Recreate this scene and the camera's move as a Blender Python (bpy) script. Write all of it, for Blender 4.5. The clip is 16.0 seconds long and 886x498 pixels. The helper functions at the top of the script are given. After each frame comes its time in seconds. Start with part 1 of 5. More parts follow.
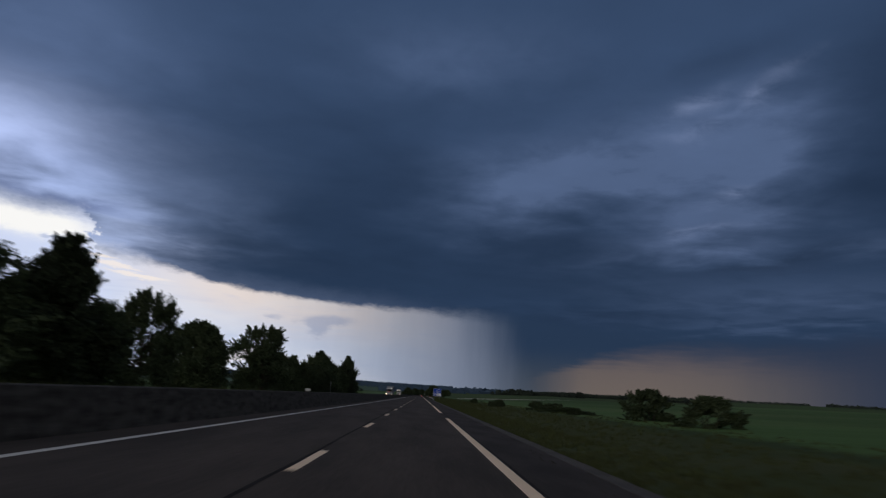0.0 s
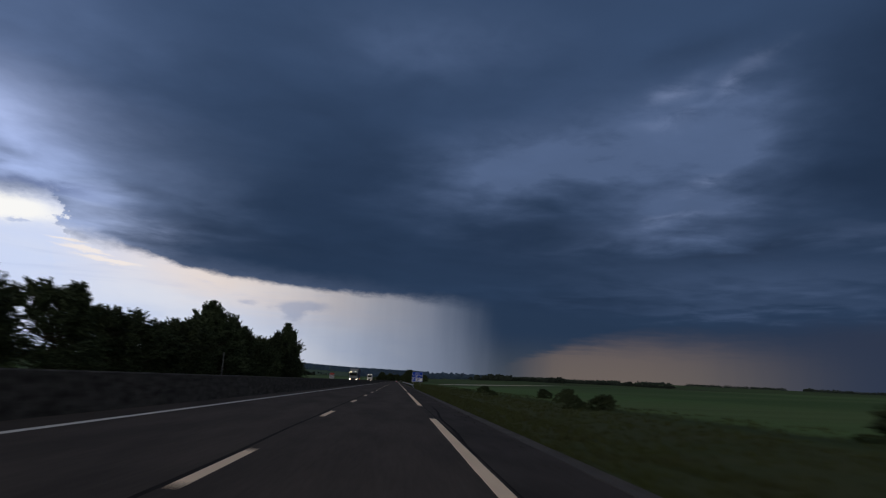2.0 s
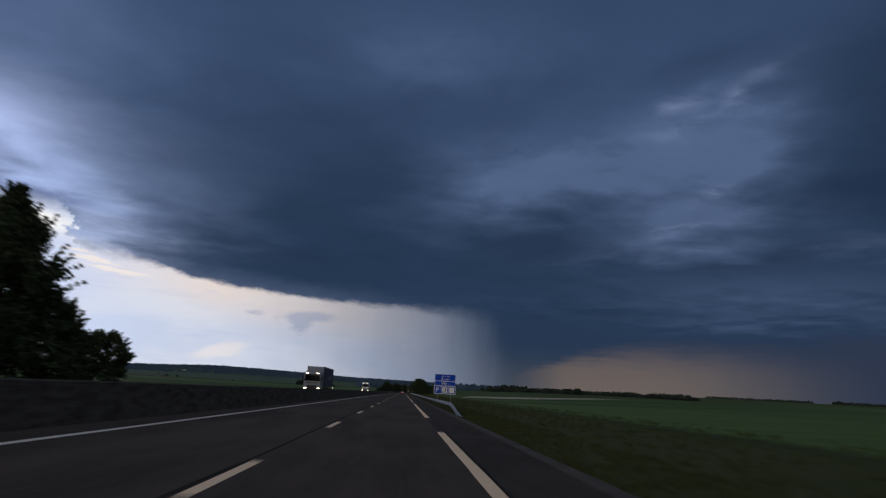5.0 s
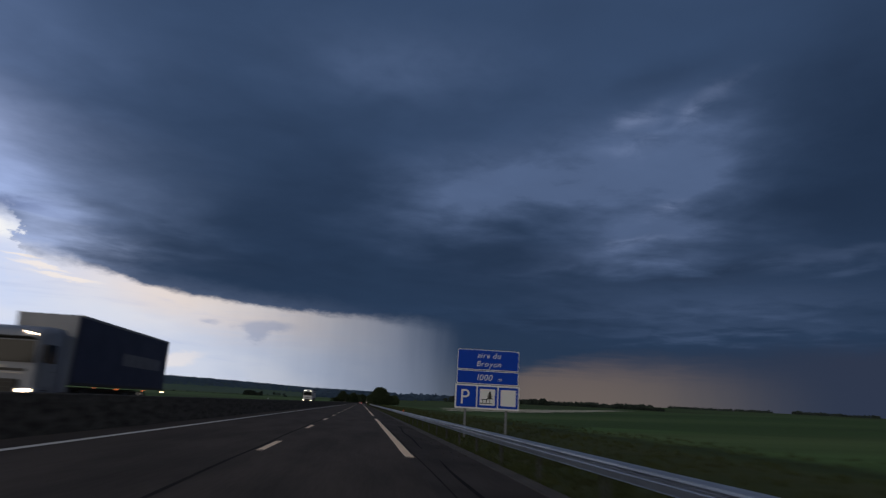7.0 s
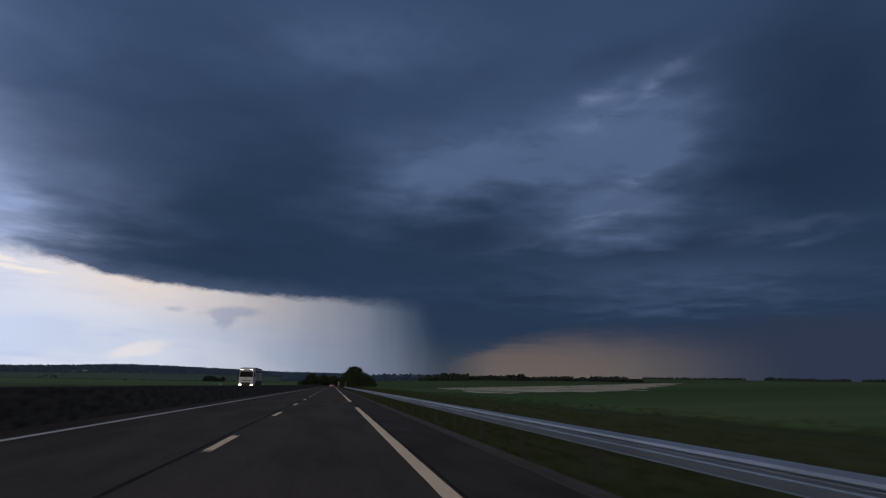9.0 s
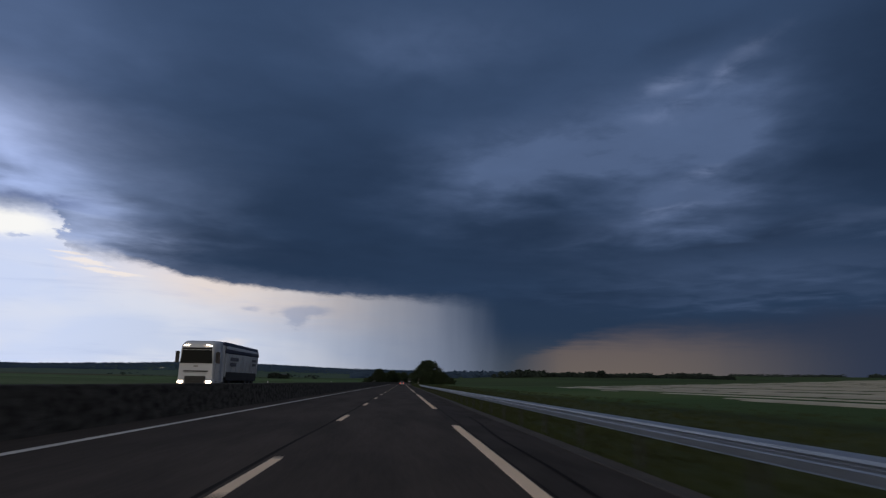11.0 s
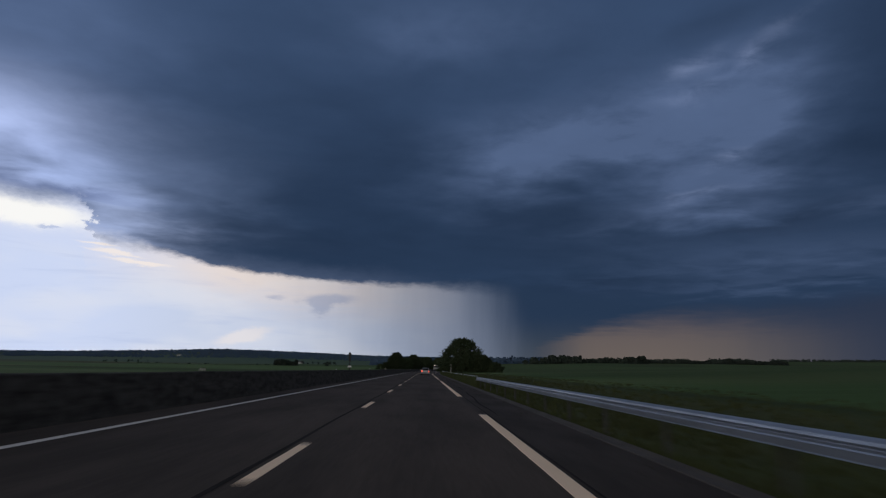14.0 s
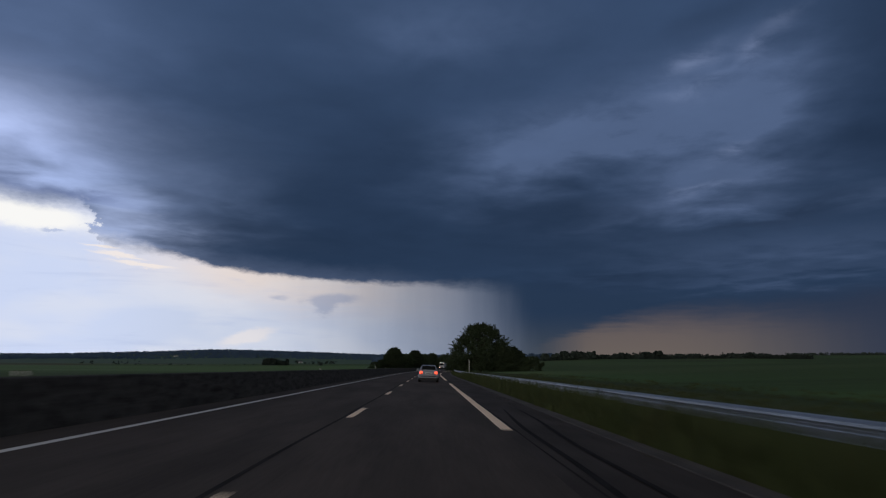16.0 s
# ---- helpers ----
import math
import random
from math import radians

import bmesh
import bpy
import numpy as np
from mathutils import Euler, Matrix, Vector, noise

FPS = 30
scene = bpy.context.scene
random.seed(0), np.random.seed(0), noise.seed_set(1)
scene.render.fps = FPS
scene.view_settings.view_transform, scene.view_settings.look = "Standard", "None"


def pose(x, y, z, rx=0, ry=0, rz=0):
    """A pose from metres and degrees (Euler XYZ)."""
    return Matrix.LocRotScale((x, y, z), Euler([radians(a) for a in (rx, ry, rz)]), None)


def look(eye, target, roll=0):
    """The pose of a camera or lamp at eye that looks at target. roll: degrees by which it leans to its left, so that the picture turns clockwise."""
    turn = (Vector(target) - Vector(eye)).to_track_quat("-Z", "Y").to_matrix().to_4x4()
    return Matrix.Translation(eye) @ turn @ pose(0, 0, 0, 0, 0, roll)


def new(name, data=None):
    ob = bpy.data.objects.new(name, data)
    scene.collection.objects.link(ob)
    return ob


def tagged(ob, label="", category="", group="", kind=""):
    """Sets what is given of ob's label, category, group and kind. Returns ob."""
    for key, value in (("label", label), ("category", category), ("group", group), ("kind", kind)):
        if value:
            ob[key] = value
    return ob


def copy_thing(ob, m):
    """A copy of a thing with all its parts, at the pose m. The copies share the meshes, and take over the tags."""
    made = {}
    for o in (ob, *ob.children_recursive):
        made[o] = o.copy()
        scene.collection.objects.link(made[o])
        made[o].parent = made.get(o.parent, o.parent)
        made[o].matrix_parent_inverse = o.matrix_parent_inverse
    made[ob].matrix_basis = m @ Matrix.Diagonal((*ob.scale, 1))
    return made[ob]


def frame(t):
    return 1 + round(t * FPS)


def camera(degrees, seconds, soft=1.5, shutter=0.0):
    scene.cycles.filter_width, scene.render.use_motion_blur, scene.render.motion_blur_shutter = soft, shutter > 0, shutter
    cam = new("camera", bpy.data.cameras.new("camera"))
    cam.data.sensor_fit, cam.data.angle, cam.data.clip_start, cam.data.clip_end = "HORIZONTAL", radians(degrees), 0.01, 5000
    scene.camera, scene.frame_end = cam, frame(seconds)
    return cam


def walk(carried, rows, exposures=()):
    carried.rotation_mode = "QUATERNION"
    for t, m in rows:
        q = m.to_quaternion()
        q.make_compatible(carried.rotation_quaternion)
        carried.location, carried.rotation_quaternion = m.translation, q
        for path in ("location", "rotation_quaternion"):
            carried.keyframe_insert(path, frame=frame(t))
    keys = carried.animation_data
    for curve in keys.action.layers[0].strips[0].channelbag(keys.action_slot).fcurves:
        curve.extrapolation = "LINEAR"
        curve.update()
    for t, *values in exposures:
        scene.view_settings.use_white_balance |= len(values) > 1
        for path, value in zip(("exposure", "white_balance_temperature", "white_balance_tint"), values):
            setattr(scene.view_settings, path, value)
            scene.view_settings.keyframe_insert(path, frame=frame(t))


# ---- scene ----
# The camera rides in the slow lane of a straight motorway that runs along +y.
# x = 0 is the broken lane line; the carriageway falls 3 percent to the right.
cam = camera(68.9, 16.0, soft=1.2, shutter=0.5)
walk(cam, [
    (0, pose(1.830, 0.06, 1.173, 102.86, -3.14, -1.92)),
    (0.5, pose(1.849, 16.46, 1.153, 102.08, -2.75, -3.07)),
    (1, pose(1.824, 34.14, 1.168, 102.57, -2.99, -3.16)),
    (1.5, pose(1.893, 50.70, 1.155, 101.68, -3.02, -3.72)),
    (2, pose(2.136, 68.03, 1.146, 101.74, -3.00, -4.04)),
    (2.5, pose(2.112, 84.92, 1.156, 101.94, -3.29, -4.14)),
    (3, pose(2.177, 102.70, 1.163, 101.91, -3.31, -4.05)),
    (3.5, pose(2.145, 119.56, 1.155, 102.17, -3.23, -3.74)),
    (4, pose(2.183, 137.14, 1.155, 102.14, -3.20, -3.40)),
    (6.3, pose(2.110, 216.50, 1.145, 103.42, -3.20, -3.77)),
    (6.5, pose(2.107, 223.42, 1.141, 103.20, -2.98, -4.49)),
    (7, pose(2.183, 241.39, 1.166, 103.73, -3.04, -7.03)),
    (7.5, pose(2.172, 258.21, 1.152, 101.26, -1.44, -9.41)),
    (8, pose(2.149, 275.30, 1.124, 102.33, -0.34, -10.97)),
    (8.2, pose(2.140, 282.20, 1.135, 101.93, -0.39, -10.34)),
    (10.3, pose(1.950, 355.20, 1.148, 102.20, -1.40, -8.75)),
    (10.5, pose(1.940, 362.16, 1.148, 101.52, -1.42, -7.84)),
    (11, pose(1.853, 380.05, 1.162, 101.70, -0.99, -3.54)),
    (11.5, pose(1.795, 396.98, 1.158, 101.15, -0.68, -0.96)),
    (12, pose(1.811, 414.81, 1.161, 100.05, -0.42, -1.46)),
    (12.5, pose(1.767, 431.64, 1.152, 101.00, -0.38, -1.63)),
    (13, pose(1.797, 449.46, 1.162, 101.21, -0.39, -2.13)),
    (13.5, pose(1.816, 466.24, 1.171, 101.33, -0.95, -1.18)),
    (14, pose(1.836, 484.06, 1.165, 100.55, -0.81, -1.51)),
    (14.5, pose(1.907, 500.77, 1.161, 101.57, -0.74, -0.67)),
    (15, pose(1.853, 518.54, 1.152, 101.15, -0.56, -1.25)),
    (15.5, pose(1.898, 535.28, 1.151, 100.89, -0.91, -0.65)),
    (16, pose(1.904, 553.24, 1.166, 100.39, -0.12, -1.12)),
])

# ---- light ----
SUN_EL, SUN_ROT = 14.0, 215.0


def srgb(r, g, b):
    """Linear colour from eight-bit values."""
    return tuple((c / 255 / 12.92 if c < 10.3 else ((c / 255 + 0.055) / 1.055) ** 2.4) for c in (r, g, b)) + (1.0,)


class Nodes:
    """Short hand for building node trees."""

    def __init__(self, tree):
        self.tree = tree

    def add(self, kind):
        return self.tree.nodes.new(kind)

    def plug(self, socket, value):
        if isinstance(value, bpy.types.NodeSocket):
            self.tree.links.new(value, socket)
        elif value is not None:
            socket.default_value = value

    def math(self, op, *values):
        node = self.add("ShaderNodeMath")
        node.operation = op
        for socket, value in zip(node.inputs, values):
            self.plug(socket, value)
        return node.outputs[0]

    def smooth(self, value, low, high, to_low=0.0, to_high=1.0):
        node = self.add("ShaderNodeMapRange")
        node.interpolation_type = "SMOOTHSTEP"
        for socket, v in zip(node.inputs, (value, low, high, to_low, to_high)):
            self.plug(socket, v)
        return node.outputs[0]

    def mix(self, factor, a, b, blend="MIX"):
        node = self.add("ShaderNodeMix")
        node.data_type, node.blend_type = "RGBA", blend
        self.plug(node.inputs[0], factor)
        self.plug(node.inputs[6], a)
        self.plug(node.inputs[7], b)
        return node.outputs[2]

    def noise(self, vector, scale, detail=4.0, rough=0.55, warp=0.0):
        node = self.add("ShaderNodeTexNoise")
        self.plug(node.inputs["Vector"], vector)
        for key, v in (("Scale", scale), ("Detail", detail), ("Roughness", rough), ("Distortion", warp)):
            node.inputs[key].default_value = v
        return node.outputs[0]

    def vector(self, x, y, z=0.0):
        node = self.add("ShaderNodeCombineXYZ")
        for socket, v in zip(node.inputs, (x, y, z)):
            self.plug(socket, v)
        return node.outputs[0]

    def curve(self, value, points):
        """A smooth curve through a few (x, y) points, for x and y of any size."""
        xs, ys = [p[0] for p in points], [p[1] for p in points]
        y0, y1 = min(ys), max(ys)
        node = self.add("ShaderNodeFloatCurve")
        c = node.mapping.curves[0]
        for i, (x, y) in enumerate(points):
            p = ((x - xs[0]) / (xs[-1] - xs[0]), (y - y0) / (y1 - y0))
            if i in (0, len(points) - 1):
                c.points[0 if i == 0 else -1].location = p
            else:
                c.points.new(*p)
        node.mapping.update()
        flat = self.add("ShaderNodeMapRange")
        for socket, v in zip(flat.inputs, (value, xs[0], xs[-1], 0.0, 1.0)):
            self.plug(socket, v)
        self.plug(node.inputs[1], flat.outputs[0])
        back = self.math("MULTIPLY_ADD", node.outputs[0], y1 - y0, y0)
        return back


def storm_sky():
    """An evening storm: a dark shelf of cloud over a bright gap, a rain curtain ahead and a dim orange glow under it."""
    world = bpy.data.worlds.new("storm_sky")
    scene.world = world
    world.use_nodes = True
    tree = world.node_tree
    tree.nodes.clear()
    n = Nodes(tree)
    way = n.add("ShaderNodeTexCoord").outputs["Generated"]
    axis = n.add("ShaderNodeSeparateXYZ")
    n.plug(axis.inputs[0], way)
    x, y, z = axis.outputs
    az = n.math("MULTIPLY", n.math("ARCTAN2", x, y), 57.2958)
    el = n.math("MULTIPLY", n.math("ARCSINE", z), 57.2958)
    # the underside of the cloud deck, in perspective
    low = n.math("ADD", n.math("MAXIMUM", z, 0.0), 0.045)
    deck = n.vector(n.math("DIVIDE", x, low), n.math("DIVIDE", y, low))
    aside = n.vector(n.math("ADD", n.math("DIVIDE", x, low), 17.3), n.math("DIVIDE", y, low), 4.1)
    broad = n.math("SUBTRACT", n.noise(deck, 0.55, 4.0, 0.5, 0.4), 0.5)
    puff = n.math("SUBTRACT", n.noise(deck, 2.2, 6.0, 0.5, 0.3), 0.5)
    curl = n.math("MULTIPLY", n.math("SUBTRACT", n.noise(aside, 6.5, 6.0, 0.58, 0.3), 0.5), n.smooth(el, 6.0, 22.0, 0.25, 1.0))
    az_w = n.math("MULTIPLY_ADD", n.math("SUBTRACT", n.noise(aside, 1.6, 5.0, 0.55, 0.2), 0.5), 10.0, az)
    el_w = n.math("MULTIPLY_ADD", puff, 5.0, el)

    def spot(a, e, wide, high, tilt=0.0, u=None, v=None):
        du, dv = n.math("SUBTRACT", u or az_w, a), n.math("SUBTRACT", v or el_w, e)
        c, s = math.cos(radians(tilt)), math.sin(radians(tilt))
        p = n.math("DIVIDE", n.math("MULTIPLY_ADD", du, c, n.math("MULTIPLY", dv, s)), wide)
        q = n.math("DIVIDE", n.math("MULTIPLY_ADD", dv, c, n.math("MULTIPLY", du, -s)), high)
        return n.math("EXPONENT", n.math("MULTIPLY", n.math("ADD", n.math("MULTIPLY", p, p), n.math("MULTIPLY", q, q)), -1.0))

    def add_light(colour, factor, extra):
        return n.mix(1.0, colour, n.mix(factor, (0, 0, 0, 1), extra + (1,)), "ADD")

    # cloud: slate blue, lighter overhead, darker in thick banks
    cloud = n.mix(n.smooth(el_w, 8.0, 30.0), srgb(40, 58, 84), srgb(53, 72, 102))
    for a, e, wide, high, tilt, amount in (
        (43.0, 22.0, 8.0, 10.0, 0.0, 0.65), (37.0, 17.0, 4.0, 2.4, 0.0, 0.40), (10.0, 13.2, 8.0, 2.0, 0.0, 0.35), (12.0, 10.4, 10.0, 1.6, 0.0, 0.22),
        (27.5, 11.4, 5.0, 0.7, 4.0, 0.45), (-7.0, 17.0, 8.0, 7.0, 0.0, 0.34), (15.0, 7.0, 8.0, 1.4, 0.0, 0.30), (-13.0, 11.0, 10.0, 2.0, -4.0, 0.25), (26.0, 28.5, 5.0, 1.4, 10.0, 0.25),
    ):
        cloud = n.mix(n.math("MULTIPLY", spot(a, e, wide, high, tilt), amount), cloud, srgb(25, 39, 60))
    # the torn lighter patch, and thin streaks low down beside it
    patch = 0.0
    for a, e, wide, high, tilt, amount in (
        (8.0, 18.8, 7.0, 3.2, 6.0, 0.85), (18.0, 20.6, 8.0, 3.6, 12.0, 1.0), (28.0, 22.6, 5.5, 3.2, 10.0, 0.85), (25.5, 15.6, 5.5, 2.2, 0.0, 1.0), (20.5, 13.4, 6.5, 1.2, 4.0, 0.45),
        (37.0, 12.8, 6.0, 0.8, 3.0, 0.36), (33.0, 9.2, 10.0, 1.2, 2.0, 0.22), (31.0, 7.2, 11.0, 0.7, 2.0, 0.20), (25.0, 9.8, 12.0, 2.6, 0.0, 0.20), (2.0, 29.5, 10.0, 3.0, 0.0, 0.42), (27.5, 19.6, 5.0, 2.6, 0.0, 0.55),
    ):
        patch = n.math("ADD", patch, n.math("MULTIPLY", spot(a, e, wide, high, tilt), amount))
    wool = n.math("MAXIMUM", 0.0, n.math("MULTIPLY_ADD", puff, 2.2, n.math("MULTIPLY_ADD", curl, 1.2, 1.0)))
    cloud = add_light(cloud, n.math("MULTIPLY", patch, wool), (0.050, 0.066, 0.112))
    bright = 0.0
    for a, e, wide, high, tilt, amount in ((23.6, 25.1, 2.2, 0.7, 8.0, 1.0), (28.8, 24.5, 2.0, 0.6, 14.0, 0.9), (31.3, 26.4, 2.4, 0.7, 24.0, 0.5), (22.0, 22.8, 2.2, 0.6, 6.0, 0.5), (25.8, 17.4, 1.4, 0.6, 0.0, 0.9), (24.3, 14.8, 3.2, 0.4, 8.0, 0.5)):
        bright = n.math("ADD", bright, n.math("MULTIPLY", spot(a, e, wide, high, tilt), amount))
    cloud = add_light(cloud, n.math("MULTIPLY", bright, n.smooth(curl, -0.2, 0.15)), (0.072, 0.082, 0.120))
    fleece = n.math("MULTIPLY_ADD", puff, 1.1, n.math("MULTIPLY_ADD", curl, 0.3, 1.0))
    # daylight breaking round the shelf's end
    for a, e, wide, high, tilt, extra in (
        (-38.0, 17.0, 8.5, 3.6, 0.0, (0.42, 0.49, 0.75)), (-31.0, 15.4, 5.5, 1.7, -8.0, (0.12, 0.15, 0.25)), (-24.0, 14.2, 8.0, 4.2, 0.0, (0.056, 0.072, 0.116)),
        (-34.0, 25.0, 11.0, 6.0, 0.0, (0.050, 0.068, 0.120)), (-25.8, 11.3, 4.2, 1.9, -20.0, (0.24, 0.28, 0.41)), (-27.5, 13.4, 3.0, 1.5, -10.0, (0.10, 0.125, 0.20)),
    ):
        cloud = add_light(cloud, n.math("MULTIPLY", spot(a, e, wide, high, tilt), fleece), extra)
    cloud = n.mix(n.math("MULTIPLY", spot(-31.0, 13.3, 5.0, 0.5, -6.0), 0.7), cloud, srgb(98, 113, 155))
    shade = n.math("ADD", n.math("MULTIPLY_ADD", broad, 0.30, 1.0), n.math("MULTIPLY_ADD", puff, 0.28, n.math("MULTIPLY", curl, 0.10)))
    cloud = n.mix(1.0, cloud, n.vector(shade, shade, shade), "MULTIPLY")

    # the clear gap under the shelf
    jag = n.math("MULTIPLY", n.math("SUBTRACT", n.noise(n.vector(n.math("MULTIPLY", az, 0.5), n.math("MULTIPLY", el, 0.7), 9.0), 1.6, 6.0, 0.62), 0.5), n.smooth(az, -20.0, -27.0, 0.0, 6.5))
    edge = n.curve(n.math("ADD", az, jag), [(-90, 15.5), (-45, 13.2), (-33, 12.4), (-29.6, 12.3), (-28.3, 12.0), (-27.8, 11.3), (-27.4, 10.0), (-26.6, 9.8), (-25, 9.55), (-21.9, 9.0), (-18.3, 8.35), (-15.5, 8.0), (-9.7, 7.5), (-1, 7.2), (6, 6.9), (14, 6.3), (30, 5.6), (90, 9.0)])
    rag = n.math("MULTIPLY_ADD", n.noise(n.vector(n.math("MULTIPLY", az, 0.36), n.math("MULTIPLY", el, 0.8)), 1.0, 8.0, 0.68), 1.5, -0.75)
    wisp = n.math("MULTIPLY_ADD", n.noise(n.vector(n.math("MULTIPLY", az, 0.10), n.math("MULTIPLY", el, 0.9)), 1.0, 6.0, 0.6, 0.4), 2.0, -1.0)
    under = n.math("SUBTRACT", n.math("MULTIPLY_ADD", rag, 0.9, el), edge)
    gap = n.mix(n.smooth(n.math("ADD", under, wisp), -4.5, -0.2), srgb(196, 206, 228), srgb(229, 217, 212))
    gap = n.mix(n.smooth(az, -16.0, -30.0, 0.0, 0.85), gap, srgb(205, 217, 246))
    patches = n.noise(n.vector(n.math("MULTIPLY", az, 0.16), n.math("MULTIPLY", el, 0.42)), 0.7, 3.0, 0.45, 0.2)
    gap = n.mix(n.smooth(patches, 0.40, 0.70, 0.0, 0.5), gap, srgb(226, 228, 236))
    gap = n.mix(n.smooth(wisp, 0.0, 0.5, 0.0, 0.35), gap, srgb(172, 187, 222))
    ragged = n.math("ADD", el, rag)
    gap = n.mix(n.smooth(spot(-32.0, 11.2, 4.6, 1.0, -3, az, ragged), 0.05, 0.80, 0.0, 0.95), gap, srgb(250, 249, 246))
    for a, e, wide in ((-26.0, 8.75, 2.4), (-24.2, 8.2, 2.8), (-27.2, 9.25, 1.6)):
        gap = n.mix(n.smooth(spot(a, e, wide, 0.17, -5, az, n.math("MULTIPLY_ADD", wisp, 0.6, n.math("MULTIPLY_ADD", rag, 0.5, el))), 0.2, 0.9, 0.0, 0.6), gap, srgb(255, 240, 224))
    gap = n.mix(n.smooth(spot(-30.6, 10.25, 0.9, 0.16, -4, az, ragged), 0.2, 0.8, 0.0, 0.6), gap, srgb(160, 176, 214))
    gap = n.mix(n.smooth(spot(-15.6, 2.5, 2.6, 0.6, 14, az, ragged), 0.2, 0.8, 0.0, 0.6), gap, srgb(236, 228, 226))
    small = n.math("ADD", spot(-8.6, 5.8, 2.4, 0.55, 4, n.math("MULTIPLY_ADD", rag, 2.0, az), ragged), n.math("MULTIPLY", spot(-9.4, 5.0, 0.9, 0.7, 0, az, ragged), 0.8))
    small = n.math("MAXIMUM", small, n.math("MULTIPLY", spot(-13.2, 5.9, 1.1, 0.3, 0, az, ragged), 0.6))
    gap = n.mix(n.smooth(n.math("MULTIPLY_ADD", rag, 0.8, small), 0.15, 0.8, 0.0, 0.62), gap, srgb(156, 166, 194))
    # the rain curtain that closes the gap, and the dim glow beyond it
    veil = n.math("MULTIPLY_ADD", n.noise(n.vector(n.math("MULTIPLY", az, 0.42), n.math("MULTIPLY", el, 0.05)), 1.0, 5.0, 0.6), 2.4, -1.2)
    slant = n.math("ADD", n.math("MULTIPLY_ADD", el, 0.25, az), veil)
    gap = n.mix(n.smooth(slant, -17.0, 8.0), gap, srgb(104, 114, 134))
    rain = n.mix(n.smooth(el, 0.8, 5.0), srgb(60, 69, 82), srgb(38, 55, 79))
    rain = n.mix(n.smooth(az, 24.0, 40.0), rain, srgb(46, 55, 75))
    top = n.curve(az, [(0, 0.5), (8, 1.7), (10.8, 2.6), (13, 3.2), (16.6, 4.1), (22, 4.7), (30, 4.6), (45, 4.0)])
    fray = n.smooth(az, 9.0, 24.0, 0.35, 2.0)
    depth = n.math("SUBTRACT", n.math("MULTIPLY_ADD", puff, 1.2, n.math("MULTIPLY_ADD", rag, 0.5, el)), top)
    glow = n.math("MULTIPLY", n.smooth(n.math("DIVIDE", depth, fray), 0.6, -1.2), n.math("MULTIPLY", n.smooth(n.math("ADD", az, veil), 8.5, 15.0), n.smooth(n.math("ADD", az, veil), 38.0, 19.0)))
    rain = add_light(rain, glow, (0.092, 0.054, 0.020))
    gap = n.mix(n.smooth(slant, 3.4, 10.6), gap, rain)
    soft_edge = n.math("ADD", n.smooth(az, -6.0, 10.0, 0.32, 1.2), n.smooth(az, -20.0, -27.0, 0.0, 0.75))
    lip = n.smooth(under, 1.8, 0.0, 0.0, 0.22)
    cloud = n.mix(n.math("MULTIPLY", lip, n.smooth(az, 4.0, -10.0)), cloud, srgb(120, 134, 166))
    sky = n.mix(n.smooth(under, n.math("MULTIPLY_ADD", soft_edge, -0.8, 0.0), soft_edge), gap, cloud)

    # behind the car the evening sky goes on, thinner cloud over a clear band
    clear = n.add("ShaderNodeTexSky")
    clear.sky_type, clear.sun_disc = "NISHITA", False
    clear.sun_elevation, clear.sun_rotation = radians(SUN_EL), radians(SUN_ROT)
    thin = n.mix(0.8, n.mix(1.0, clear.outputs[0], (0.06, 0.06, 0.06, 1), "MULTIPLY"), srgb(160, 158, 157))
    sky = n.mix(n.smooth(y, 0.35, -0.35), sky, thin)
    sky = n.mix(n.smooth(el, 0.0, -2.0), sky, srgb(24, 28, 26))
    ground = n.add("ShaderNodeBackground")
    n.plug(ground.inputs[0], sky)
    ground.inputs[1].default_value = 1.0
    n.plug(n.add("ShaderNodeOutputWorld").inputs[0], ground.outputs[0])


storm_sky()
lamp = bpy.data.lights.new("sun", "SUN")
lamp.energy, lamp.angle, lamp.color = 0.35, radians(25), (1.0, 0.90, 0.80)
sun = new("sun", lamp)
sun.matrix_world = look((0, 0, 60), (60 * math.sin(radians(35)), 60 * math.cos(radians(35)), 60 - 60 * math.tan(radians(SUN_EL))))

# ---- materials ----


